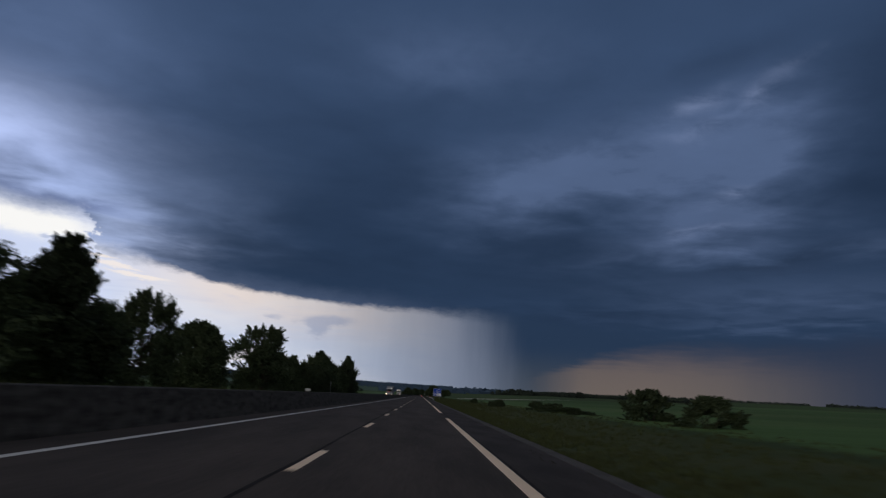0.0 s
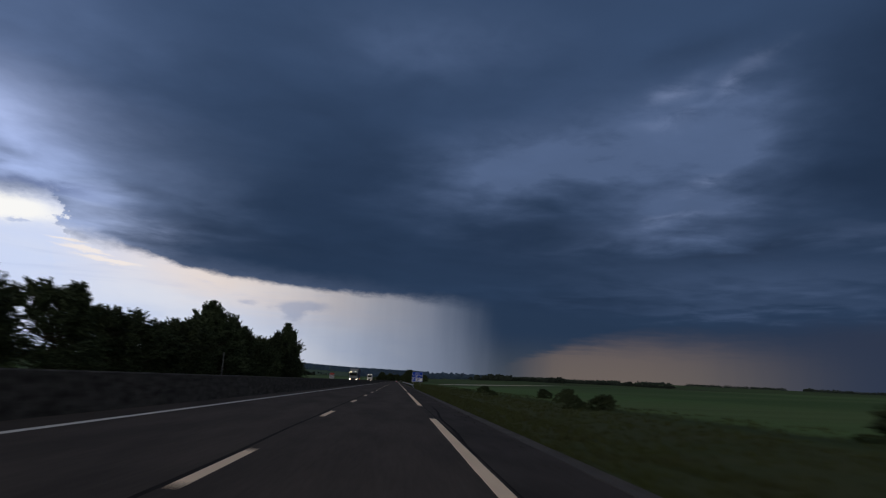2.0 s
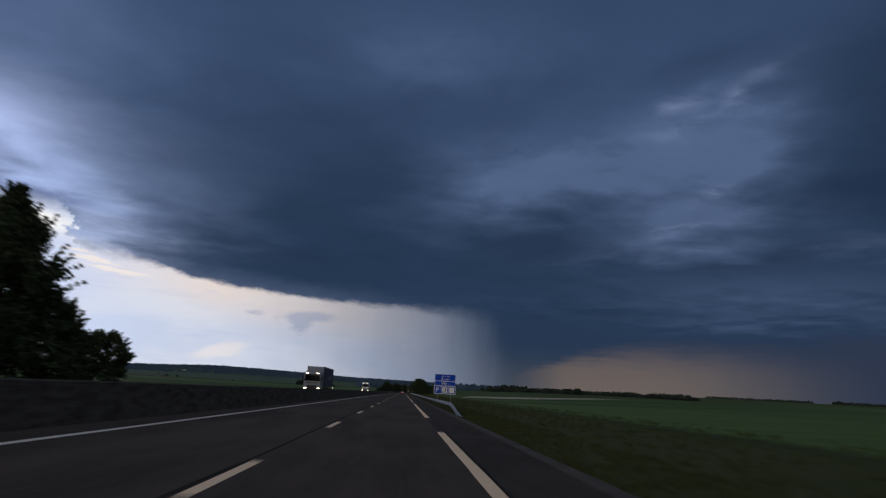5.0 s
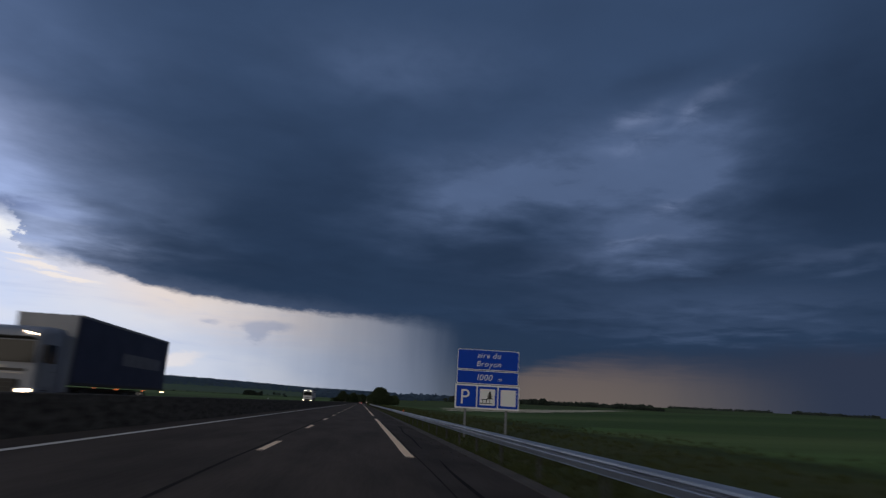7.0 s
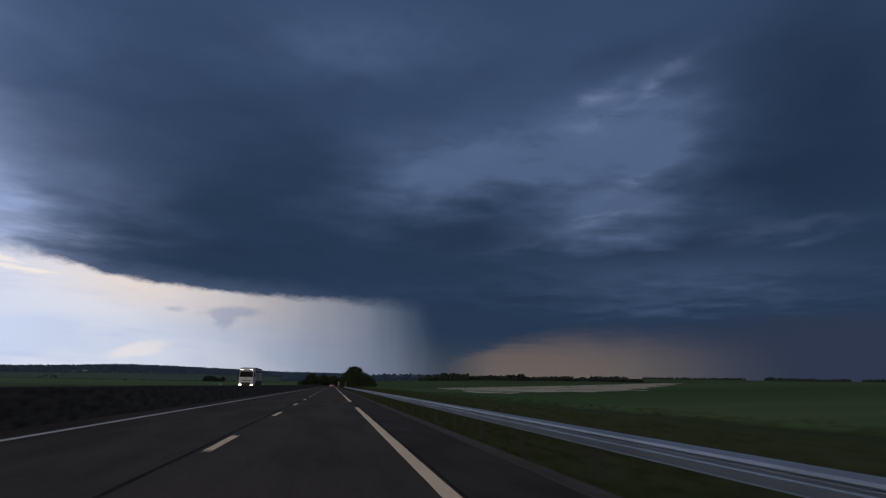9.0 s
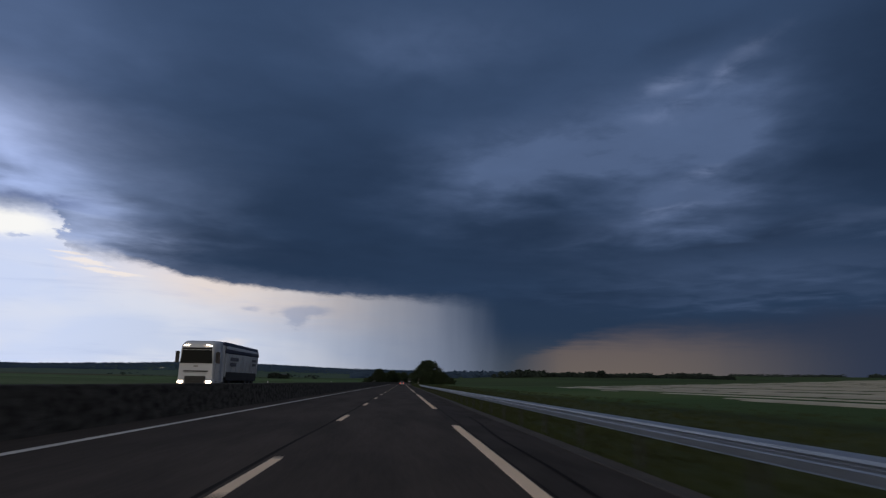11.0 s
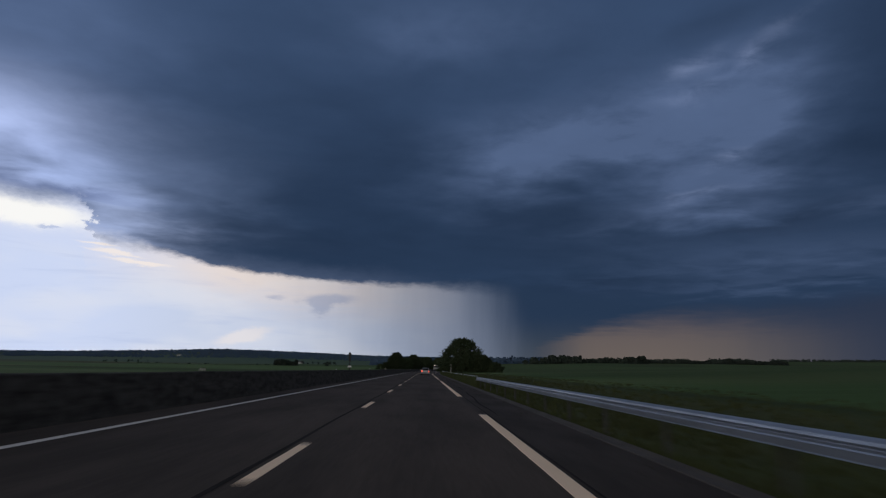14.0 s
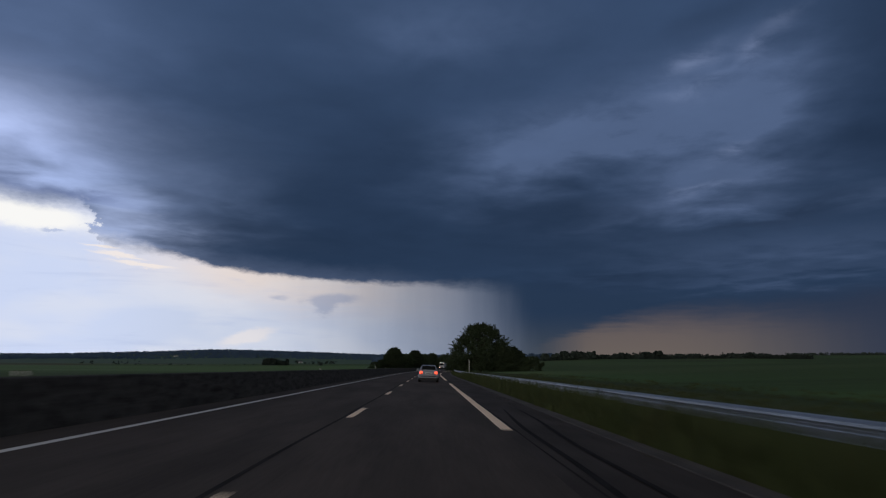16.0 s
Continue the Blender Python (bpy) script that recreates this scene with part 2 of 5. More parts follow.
def material(name, colour, rough=0.7, metal=0.0, vary=0.25, scale=3.0, fine=40.0, bump=0.15, tint=None, depth=0.02, each=0.0, coords="Object", glow=0.0, stretch=(1, 1, 1), gloss=0.5):
    """A surface with broad stains and fine grain. vary: how much its tone wanders; tint: a second colour for the stains; each: tone change from piece to piece."""
    m = bpy.data.materials.new(name)
    m.use_nodes = True
    n = Nodes(m.node_tree)
    shader = m.node_tree.nodes["Principled BSDF"]
    place = n.add("ShaderNodeMapping")
    place.inputs["Scale"].default_value = stretch
    n.plug(place.inputs[0], n.add("ShaderNodeTexCoord").outputs[coords])
    wide = n.noise(place.outputs[0], scale, 5.0, 0.6)
    grain = n.noise(place.outputs[0], fine, 3.0, 0.6)
    base = tuple(colour) + (1.0,)
    other = (tuple(tint) if tint else tuple(c * 0.6 for c in colour)) + (1.0,)
    tone = n.mix(n.smooth(wide, 0.35, 0.7, 0.0, min(1.0, vary * 2)), base, other)
    spread = n.math("MULTIPLY_ADD", n.math("SUBTRACT", grain, 0.5), vary * 1.6, 1.0)
    if each:
        spread = n.math("MULTIPLY", spread, n.math("MULTIPLY_ADD", n.add("ShaderNodeObjectInfo").outputs["Random"], each, 1.0 - each / 2))
        spread = n.math("MULTIPLY", spread, n.math("MULTIPLY_ADD", n.add("ShaderNodeNewGeometry").outputs["Random Per Island"], each, 1.0 - each / 2))
    n.plug(shader.inputs["Base Color"], n.mix(1.0, tone, n.vector(spread, spread, spread), "MULTIPLY"))
    n.plug(shader.inputs["Roughness"], n.math("MULTIPLY_ADD", n.math("SUBTRACT", wide, 0.5), 0.25, rough))
    shader.inputs["Metallic"].default_value = metal
    shader.inputs["Specular IOR Level"].default_value = gloss
    if bump:
        relief = n.add("ShaderNodeBump")
        relief.inputs["Strength"].default_value, relief.inputs["Distance"].default_value = bump, depth
        n.plug(relief.inputs["Height"], n.math("ADD", grain, wide))
        n.plug(shader.inputs["Normal"], relief.outputs[0])
    if glow:
        n.plug(shader.inputs["Emission Color"], base)
        shader.inputs["Emission Strength"].default_value = glow
    return m


# The brown cast of both asphalts is headlight glow put into the base colour.
ASPHALT = material("asphalt", (0.068, 0.055, 0.046), 0.9, vary=0.55, scale=0.5, fine=11.0, bump=0.6, depth=0.01, tint=(0.043, 0.036, 0.031), stretch=(1.5, 0.25, 1), gloss=0.15)
SHOULDER = material("shoulder_asphalt", (0.050, 0.041, 0.035), 0.86, vary=0.5, scale=0.8, fine=18.0, bump=0.5, depth=0.008, stretch=(1, 0.3, 1), gloss=0.15)
TAR = material("tar", (0.029, 0.027, 0.026), 0.95, vary=0.45, scale=0.5, bump=0.2, depth=0.003, gloss=0.05)
RUBBER_MARK = material("rubber_mark", (0.021, 0.020, 0.020), 0.95, vary=0.5, scale=1.5, bump=0.1, depth=0.002, gloss=0.05)
# White line paint whose orange cast is headlight warmth put into the colour.
HEADLIT_PAINT = material("headlit_road_paint", (0.95, 0.72, 0.50), 0.55, vary=0.16, scale=1.2, fine=60.0, bump=0.3, depth=0.003, tint=(0.68, 0.53, 0.38), stretch=(1, 0.4, 1))
EDGE_PAINT = material("edge_paint", (0.66, 0.64, 0.60), 0.6, vary=0.25, scale=0.8, fine=50.0, bump=0.3, depth=0.003, tint=(0.46, 0.44, 0.41), stretch=(1, 0.3, 1))
KERB = material("concrete_channel", (0.058, 0.050, 0.043), 0.9, vary=0.6, scale=1.0, bump=0.4, depth=0.01)
BARRIER = material("dark_concrete", (0.078, 0.074, 0.070), 0.9, vary=0.8, scale=4.5, fine=22.0, bump=0.8, depth=0.03, tint=(0.014, 0.013, 0.012), gloss=0.15, stretch=(1, 0.7, 1.2))
STEEL = material("galvanised_steel", (0.29, 0.33, 0.39), 0.44, metal=0.55, vary=0.22, scale=1.2, fine=60.0, bump=0.08, depth=0.003, each=0.15)
POST_STEEL = material("post_steel", (0.045, 0.045, 0.046), 0.75, metal=0.2, vary=0.25, scale=3.0, bump=0.1, depth=0.003, each=0.2)
SIGN_STEEL = material("sign_post_steel", (0.20, 0.21, 0.23), 0.5, metal=0.6, vary=0.2, scale=3.0, bump=0.1, depth=0.003)
SIGN_BLUE = material("sign_blue", (0.004, 0.050, 0.42), 0.5, vary=0.10, scale=1.5, bump=0.02, tint=(0.003, 0.040, 0.35), gloss=0.15)
SIGN_WHITE = material("sign_white", (0.68, 0.69, 0.71), 0.45, vary=0.08, scale=2.0, bump=0.02, tint=(0.56, 0.57, 0.58))
REFLECTOR = material("reflector_lens", (0.62, 0.61, 0.58), 0.4, vary=0.1, bump=0.02)
SIGN_BLACK = material("sign_black", (0.02, 0.02, 0.02), 0.5, vary=0.1, bump=0.0)
# Sign white with the median sign's shade put into its colour.
SIGN_SHADED = material("shaded_sign_white", (0.44, 0.45, 0.49), 0.5, vary=0.2, scale=3.0, bump=0.02)
SIGN_RED = material("sign_red", (0.30, 0.025, 0.02), 0.45, vary=0.1, bump=0.02)
BARK = material("bark", (0.055, 0.045, 0.035), 0.95, vary=0.4, scale=4.0, fine=30.0, bump=0.8, depth=0.03, stretch=(1, 1, 0.25), gloss=0.15)
LEAF = material("leaves", (0.046, 0.064, 0.034), 0.7, vary=0.3, scale=0.6, bump=0.0, each=0.5, tint=(0.030, 0.046, 0.020), gloss=0.15)
NEEDLE = material("dark_leaves", (0.044, 0.062, 0.034), 0.75, vary=0.3, scale=0.6, bump=0.0, each=0.6, tint=(0.018, 0.030, 0.016), gloss=0.15)
COPSE = material("copse_leaves", (0.030, 0.042, 0.036), 0.9, vary=0.4, scale=0.02, fine=0.4, bump=0.0, each=0.6, gloss=0.15)
# The blue of distance haze is put into the far woods' base colour.
HAZED_WOODS = material("hazed_woods", (0.062, 0.102, 0.170), 0.9, vary=0.12, scale=0.004, fine=0.05, bump=0.0, each=0.10, gloss=0.15)
GRASS = material("verge_grass", (0.044, 0.056, 0.021), 0.9, vary=0.35, scale=0.35, bump=0.0, each=0.35, tint=(0.046, 0.050, 0.024), gloss=0.15)
FILM = material("plastic_film", (0.36, 0.33, 0.25), 0.6, vary=0.3, scale=0.2, fine=3.0, bump=0.2, depth=0.05, each=0.3)
BLACK_RUBBER = material("tyre_rubber", (0.012, 0.012, 0.012), 0.85, vary=0.2, scale=5.0, bump=0.2, depth=0.005)
RIM = material("wheel_rim", (0.30, 0.30, 0.31), 0.4, metal=0.7, vary=0.2, bump=0.05)
SILVER = material("silver_car_paint", (0.24, 0.26, 0.30), 0.35, metal=0.35, vary=0.08, scale=1.0, bump=0.0)
WHITE_PAINT = material("white_truck_paint", (0.50, 0.52, 0.57), 0.35, vary=0.12, scale=1.0, bump=0.0, tint=(0.5, 0.5, 0.5))
PLASTIC = material("black_plastic", (0.015, 0.015, 0.016), 0.6, vary=0.2, bump=0.1, depth=0.003)
NAVY = material("navy_tarpaulin", (0.016, 0.022, 0.060), 0.6, vary=0.2, scale=0.8, bump=0.2, depth=0.03)
GREY_SIDE = material("grey_tipper_side", (0.34, 0.36, 0.40), 0.5, vary=0.2, scale=0.8, bump=0.1, depth=0.01, tint=(0.2, 0.21, 0.24))
TIPPER = material("pale_tipper_side", (0.40, 0.43, 0.50), 0.5, vary=0.2, scale=0.8, bump=0.1, depth=0.01, tint=(0.32, 0.33, 0.36))
TAIL = material("tail_lamp_lit", (1.0, 0.09, 0.04), 0.3, vary=0.0, bump=0.0, glow=2.2)
TAIL_DIM = material("tail_lamp_lens", (0.35, 0.02, 0.015), 0.25, vary=0.1, bump=0.0)
HEAD = material("head_lamp_lit", (1.0, 0.74, 0.50), 0.3, vary=0.0, bump=0.0, glow=9.0)
CAB_GREY = material("grey_cab_paint", (0.17, 0.19, 0.24), 0.4, vary=0.12, scale=1.0, bump=0.0)
BAND = material("faded_lettering_band", (0.105, 0.115, 0.150), 0.6, vary=0.3, scale=1.5, bump=0.1, depth=0.01)
MARKER = material("side_marker_lit", (1.0, 0.22, 0.06), 0.3, vary=0.0, bump=0.0, glow=1.2)
LONG_GRASS = material("long_grass", (0.054, 0.072, 0.029), 0.9, vary=0.3, scale=0.5, bump=0.0, each=0.5, tint=(0.066, 0.072, 0.034), gloss=0.15)
GRAVEL = material("verge_gravel", (0.060, 0.054, 0.047), 0.9, vary=0.3, scale=3.0, bump=0.0, each=0.6, gloss=0.15)
AMBER = material("amber_reflector", (0.9, 0.16, 0.03), 0.3, vary=0.1, bump=0.0)
PLATE = material("plate", (0.62, 0.60, 0.50), 0.5, vary=0.05, bump=0.0)
HOUSE_WALL = material("render_wall", (0.70, 0.69, 0.66), 0.9, vary=0.2, scale=0.5, bump=0.1)
HOUSE_ROOF = material("slate_roof", (0.06, 0.06, 0.07), 0.8, vary=0.3, scale=1.0, bump=0.2)


def glass_material():
    m = bpy.data.materials.new("tinted_glass")
    m.use_nodes = True
    shader = m.node_tree.nodes["Principled BSDF"]
    shader.inputs["Base Color"].default_value = (0.006, 0.007, 0.008, 1)
    shader.inputs["Specular IOR Level"].default_value = 0.12
    shader.inputs["Roughness"].default_value = 0.06
    return m


GLASS = glass_material()


def field_material():
    """Rough grass beside the road, then fields in broad strips of several greens, with haze painted in far to the left.
    """
    m = bpy.data.materials.new("fields")
    m.use_nodes = True
    n = Nodes(m.node_tree)
    shader = m.node_tree.nodes["Principled BSDF"]
    where = n.add("ShaderNodeTexCoord").outputs["Object"]
    axis = n.add("ShaderNodeSeparateXYZ")
    n.plug(axis.inputs[0], where)
    x, y, _ = axis.outputs
    strips = n.add("ShaderNodeTexVoronoi")
    n.plug(strips.inputs["Vector"], n.vector(n.math("MULTIPLY", x, 0.0058), n.math("MULTIPLY", y, 0.0026)))
    strips.inputs["Scale"].default_value = 1.0
    pick = n.add("ShaderNodeSeparateColor")
    n.plug(pick.inputs[0], strips.outputs["Color"])
    crop = n.mix(n.smooth(pick.outputs[0], 0.25, 0.75), (0.054, 0.098, 0.034, 1), (0.080, 0.145, 0.048, 1))
    crop = n.mix(n.smooth(pick.outputs[1], 0.72, 0.8), crop, (0.055, 0.060, 0.026, 1))
    bands = n.noise(n.vector(n.math("MULTIPLY", x, 0.0035), n.math("MULTIPLY", y, 0.014)), 1.0, 3.0, 0.5)
    crop = n.mix(n.smooth(bands, 0.48, 0.62, 0.0, 0.75), crop, (0.105, 0.145, 0.058, 1))
    crop = n.mix(n.smooth(bands, 0.46, 0.34, 0.0, 0.6), crop, (0.040, 0.058, 0.024, 1))
    rows = n.noise(n.vector(n.math("MULTIPLY", x, 0.02), n.math("MULTIPLY", y, 0.6)), 1.0, 4.0)
    crop = n.mix(n.smooth(rows, 0.3, 0.75, 0.0, 0.3), crop, (0.020, 0.032, 0.011, 1))
    # distance haze, as a blue-green laid over the far left crops
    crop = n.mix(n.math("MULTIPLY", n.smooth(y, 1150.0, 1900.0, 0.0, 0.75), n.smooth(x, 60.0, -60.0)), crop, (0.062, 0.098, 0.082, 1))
    crop = n.mix(n.math("MULTIPLY", n.smooth(y, 480.0, 570.0, 0.0, 0.6), n.smooth(x, 15.0, 40.0)), crop, (0.044, 0.064, 0.025, 1))
    patch = n.noise(where, 0.25, 6.0, 0.65)
    verge = n.mix(n.smooth(patch, 0.35, 0.7), (0.044, 0.058, 0.021, 1), (0.058, 0.066, 0.028, 1))
    tufts = n.noise(where, 3.0, 4.0, 0.7)
    verge = n.mix(n.smooth(tufts, 0.4, 0.7, 0.0, 0.4), verge, (0.034, 0.042, 0.016, 1))
    far = n.smooth(n.math("ABSOLUTE", n.math("ADD", x, n.math("MULTIPLY_ADD", patch, 3.0, 2.5))), 17.0, 21.5)
    ditch = n.math("MULTIPLY", n.smooth(far, 0.0, 0.5), n.smooth(far, 1.0, 0.5, 0.0, 0.7))
    field = n.mix(far, verge, crop)
    n.plug(shader.inputs["Base Color"], n.mix(n.math("MULTIPLY", ditch, n.smooth(x, 4.0, 6.0)), field, (0.024, 0.034, 0.014, 1)))
    shader.inputs["Roughness"].default_value = 0.95
    shader.inputs["Specular IOR Level"].default_value = 0.1
    relief = n.add("ShaderNodeBump")
    relief.inputs["Strength"].default_value, relief.inputs["Distance"].default_value = 0.6, 0.15
    n.plug(relief.inputs["Height"], tufts)
    n.plug(shader.inputs["Normal"], relief.outputs[0])
    return m


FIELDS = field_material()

# ---- building helpers ----


def bend(y):
    """How far the road has bent to the right at y."""
    return 0.0 if y < 640 else (y - 640) ** 2 / 4000


def bend_angle(y):
    return 0.0 if y < 640 else math.atan((y - 640) / 2000)


def mesh_of(name, verts, faces, mat, smooth=False):
    me = bpy.data.meshes.new(name)
    me.from_pydata([tuple(v) for v in verts], [], faces)
    me.materials.append(mat)
    if smooth:
        me.polygons.foreach_set("use_smooth", [True] * len(me.polygons))
    me.update()
    return me


def part(name, shape, mat, parent, label=""):
    """Links a bmesh or a mesh as one object under a thing or a part."""
    me = shape
    if isinstance(shape, bmesh.types.BMesh):
        me = bpy.data.meshes.new(name)
        shape.to_mesh(me)
        shape.free()
        me.materials.append(mat)
    ob = new(name, me)
    if parent:
        ob.parent = parent
    return tagged(ob, label)


def thing(name, m, label, category, group="", kind=""):
    ob = new(name)
    ob.empty_display_size = 0.2
    ob.matrix_world = m
    return tagged(ob, label, category, group, kind)


def box(bm, x0, x1, y0, y1, z0, z1, bevel=0.0):
    made = bmesh.ops.create_cube(bm, size=1.0)["verts"]
    for v in made:
        v.co = Vector((x0 + (v.co.x + 0.5) * (x1 - x0), y0 + (v.co.y + 0.5) * (y1 - y0), z0 + (v.co.z + 0.5) * (z1 - z0)))
    if bevel:
        edges = list({e for v in made for e in v.link_edges})
        bmesh.ops.bevel(bm, geom=edges, offset=bevel, segments=2, affect="EDGES")
    return bm


def boxed(x0, x1, y0, y1, z0, z1, bevel=0.0):
    return box(bmesh.new(), x0, x1, y0, y1, z0, z1, bevel)


def tube(bm, a, b, ra, rb, sides=7):
    a, b = Vector(a), Vector(b)
    turn = (b - a).to_track_quat("Z", "Y")
    rings = []
    for centre, r in ((a, ra), (b, rb)):
        rings.append([bm.verts.new(centre + turn @ Vector((r * math.cos(6.2832 * i / sides), r * math.sin(6.2832 * i / sides), 0))) for i in range(sides)])
    for i in range(sides):
        bm.faces.new((rings[0][i], rings[0][(i + 1) % sides], rings[1][(i + 1) % sides], rings[1][i]))
    bm.faces.new(rings[1])
    bm.faces.new(list(reversed(rings[0])))
    return bm


def sweep(name, profile, ys, mat, closed=True, lift=None):
    """A profile of (x, z) points drawn along the road through the given y."""
    verts, faces, k = [], [], len(profile)
    for y in ys:
        for px, pz in profile:
            verts.append((px + bend(y), y, pz + (lift(y) if lift else 0)))
    span = k if closed else k - 1
    for j in range(len(ys) - 1):
        for i in range(span):
            a, b = j * k + i, j * k + (i + 1) % k
            faces.append((a, b, b + k, a + k))
    if closed:
        faces.append(tuple(range(k - 1, -1, -1)))
        faces.append(tuple((len(ys) - 1) * k + i for i in range(k)))
    me = mesh_of(name, verts, faces, mat)
    bm = bmesh.new()
    bm.from_mesh(me)
    bmesh.ops.recalc_face_normals(bm, faces=bm.faces)
    bm.to_mesh(me)
    bm.free()
    return me


def steps(a, b, step):
    count = max(1, round((b - a) / step))
    return [a + (b - a) * i / count for i in range(count + 1)]


LONG = steps(-120, 620, 20) + steps(640, 1300, 20)

# ---- the ground and the road ----
PROFILE_X = [-4000, -60, -24, -17.5, -16.2, -15.8, -5.8, -5.0, -4.3, -3, 0, 4.9, 5.4, 6.4, 8.5, 17, 24, 60, 110, 4000]
PROFILE_Z = [0.6, 0.6, 0.5, 0.25, 0.1, -0.1, -0.1, -0.02, 0.0, -0.2, -0.3, -0.45, -0.20, -0.36, -0.30, 0.15, 0.3, 1.1, 1.8, 1.8]


def ground_z(x, y):
    across = x - bend(min(y, 1300))
    z = float(np.interp(across, PROFILE_X, PROFILE_Z))
    # the field swells beside the film rows
    swell = max(0.0, min(1.0, (y - 330) / 80)) * max(0.0, min(1.0, (720 - y) / 160))
    z += swell * float(np.interp(across, (30, 60, 90, 120, 300, 900), (0.0, 0.25, 0.7, 1.2, 0.8, 0.0)))
    side = max(0.0, abs(across) - 24)
    ahead = max(0.0, y - 820)
    away = math.hypot(side, ahead)
    right = 0.5 + 0.5 * math.tanh((across + 0.02 * y) / 120)
    slope = 0.0062 + 0.0078 * right
    z += slope * away * (1 - math.exp(-away / 160))
    if away > 60:
        z += 0.0022 * away * noise.noise(Vector((x / 900, y / 900, 3.1)))
        z += min(2.0, 0.004 * away) * noise.noise(Vector((x / 160, y / 160, 7.7)))
    # hills along the skyline, by the angle under which they rise
    reach = math.hypot(x, y - 280)
    ridge = math.exp(-(((reach - 3300) / 800) ** 2)) if y > -300 else 0.0
    bearing = math.degrees(math.atan2(x, max(1.0, y - 280)))
    rise = float(np.interp(bearing, (-60, -34, -26, -20, -16, -13, -8, -5, 0, 8, 20, 36, 60), (0.75, 0.75, 0.85, 1.0, 1.22, 1.20, 1.06, 0.95, 0.85, 0.8, 0.84, 0.84, 0.8)))
    z += ridge * (math.tan(radians(rise)) * 3300 + 4 * noise.noise(Vector((x / 500, y / 500, 5.3))) - z)
    return z


def spread(near, far, count, grow):
    out, at, d = [], near, (far - near) * (grow - 1) / (grow**count - 1)
    for _ in range(count + 1):
        out.append(at)
        at += d
        d *= grow
    return out


gx = sorted(set([round(-v, 2) for v in spread(26, 4400, 46, 1.09)] + [-24, -21, -17.5, -16.2, -15.8, -11, -5.8, -5.0, -4.3, -3, 0, 3, 4.9, 5.4, 6.0, 6.4, 7.4, 8.5, 10, 12, 14.5, 17, 20, 24] + [round(v, 2) for v in spread(26, 4400, 46, 1.09)]))
gy = steps(-500, -100, 40)[:-1] + steps(-100, 900, 10)[:-1] + [round(v, 2) for v in spread(900, 4700, 60, 1.05)]
verts = [(x + bend(min(y, 1300)), y, ground_z(x + bend(min(y, 1300)), y)) for y in gy for x in gx]
faces = [(j * len(gx) + i, j * len(gx) + i + 1, (j + 1) * len(gx) + i + 1, (j + 1) * len(gx) + i) for j in range(len(gy) - 1) for i in range(len(gx) - 1)]
heights = np.array([v[2] for v in verts]).reshape(len(gy), len(gx))


def surface_z(x, y):
    """Height of the ground sheet itself."""
    u = x - bend(min(y, 1300))
    i = min(max(int(np.searchsorted(gx, u)) - 1, 0), len(gx) - 2)
    j = min(max(int(np.searchsorted(gy, y)) - 1, 0), len(gy) - 2)
    a, b = (u - gx[i]) / (gx[i + 1] - gx[i]), (y - gy[j]) / (gy[j + 1] - gy[j])
    h = heights[j : j + 2, i : i + 2]
    return float((h[0, 0] * (1 - a) + h[0, 1] * a) * (1 - b) + (h[1, 0] * (1 - a) + h[1, 1] * a) * b)


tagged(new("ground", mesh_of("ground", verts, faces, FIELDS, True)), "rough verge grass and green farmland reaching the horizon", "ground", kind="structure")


def road_z(x):
    return -0.03 * x


tagged(new("road", sweep("road", [(-4.45, road_z(-4.45)), (3.42, road_z(3.42)), (3.42, -0.5), (-4.45, -0.3)], LONG, ASPHALT)), "worn dark asphalt carriageway with two lanes", "road", kind="structure")
tagged(new("road_shoulder", sweep("road_shoulder", [(3.42, road_z(3.42)), (5.32, road_z(5.32) - 0.015), (5.32, -0.6), (3.42, -0.5)], LONG, SHOULDER)), "darker asphalt hard shoulder beside the slow lane", "hard shoulder", kind="structure")
tagged(new("road_channel", sweep("road_channel", [(5.32, -0.180), (5.345, -0.160), (5.45, -0.188), (5.60, -0.190), (5.70, -0.165), (5.74, -0.195), (5.74, -0.6), (5.32, -0.6)], LONG, KERB)), "shallow pale concrete channel along the shoulder's edge", "drain channel", kind="structure")
tagged(new("road_opposite", sweep("road_opposite", [(-15.6, 0.06), (-5.9, 0.16), (-5.9, -0.3), (-15.6, -0.3)], LONG, ASPHALT)), "dark asphalt of the opposite carriageway", "road", kind="structure")

# ---- road markings ----


def mark(name, x, width, y0, y1, mat, label, group="", kind="structure"):
    """A painted strip a few millimetres proud of the asphalt, with slightly worn edges."""
    bm = bmesh.new()
    ys = steps(y0, y1, 1.3 if y1 - y0 < 60 else 12)
    rng = random.Random(int(y0 * 7 + x * 31))
    rows = []
    for y in ys:
        w0, w1 = (width / 2 + rng.uniform(-0.006, 0.006) for _ in range(2))
        b = bend(y)
        rows.append([bm.verts.new((x + dx + b, y, road_z(x + dx) + dz)) for dx, dz in ((-w0, 0.001), (-w0 + 0.01, 0.007), (w1 - 0.01, 0.007), (w1, 0.001))])
    for a, b in zip(rows, rows[1:]):
        for i in range(3):
            bm.faces.new((a[i], a[i + 1], b[i + 1], b[i]))
    bm.faces.new(rows[0][::-1])
    bm.faces.new(rows[-1])
    bmesh.ops.recalc_face_normals(bm, faces=bm.faces)
    return tagged(part(name, bm, mat, None), label, "road marking", group, kind)


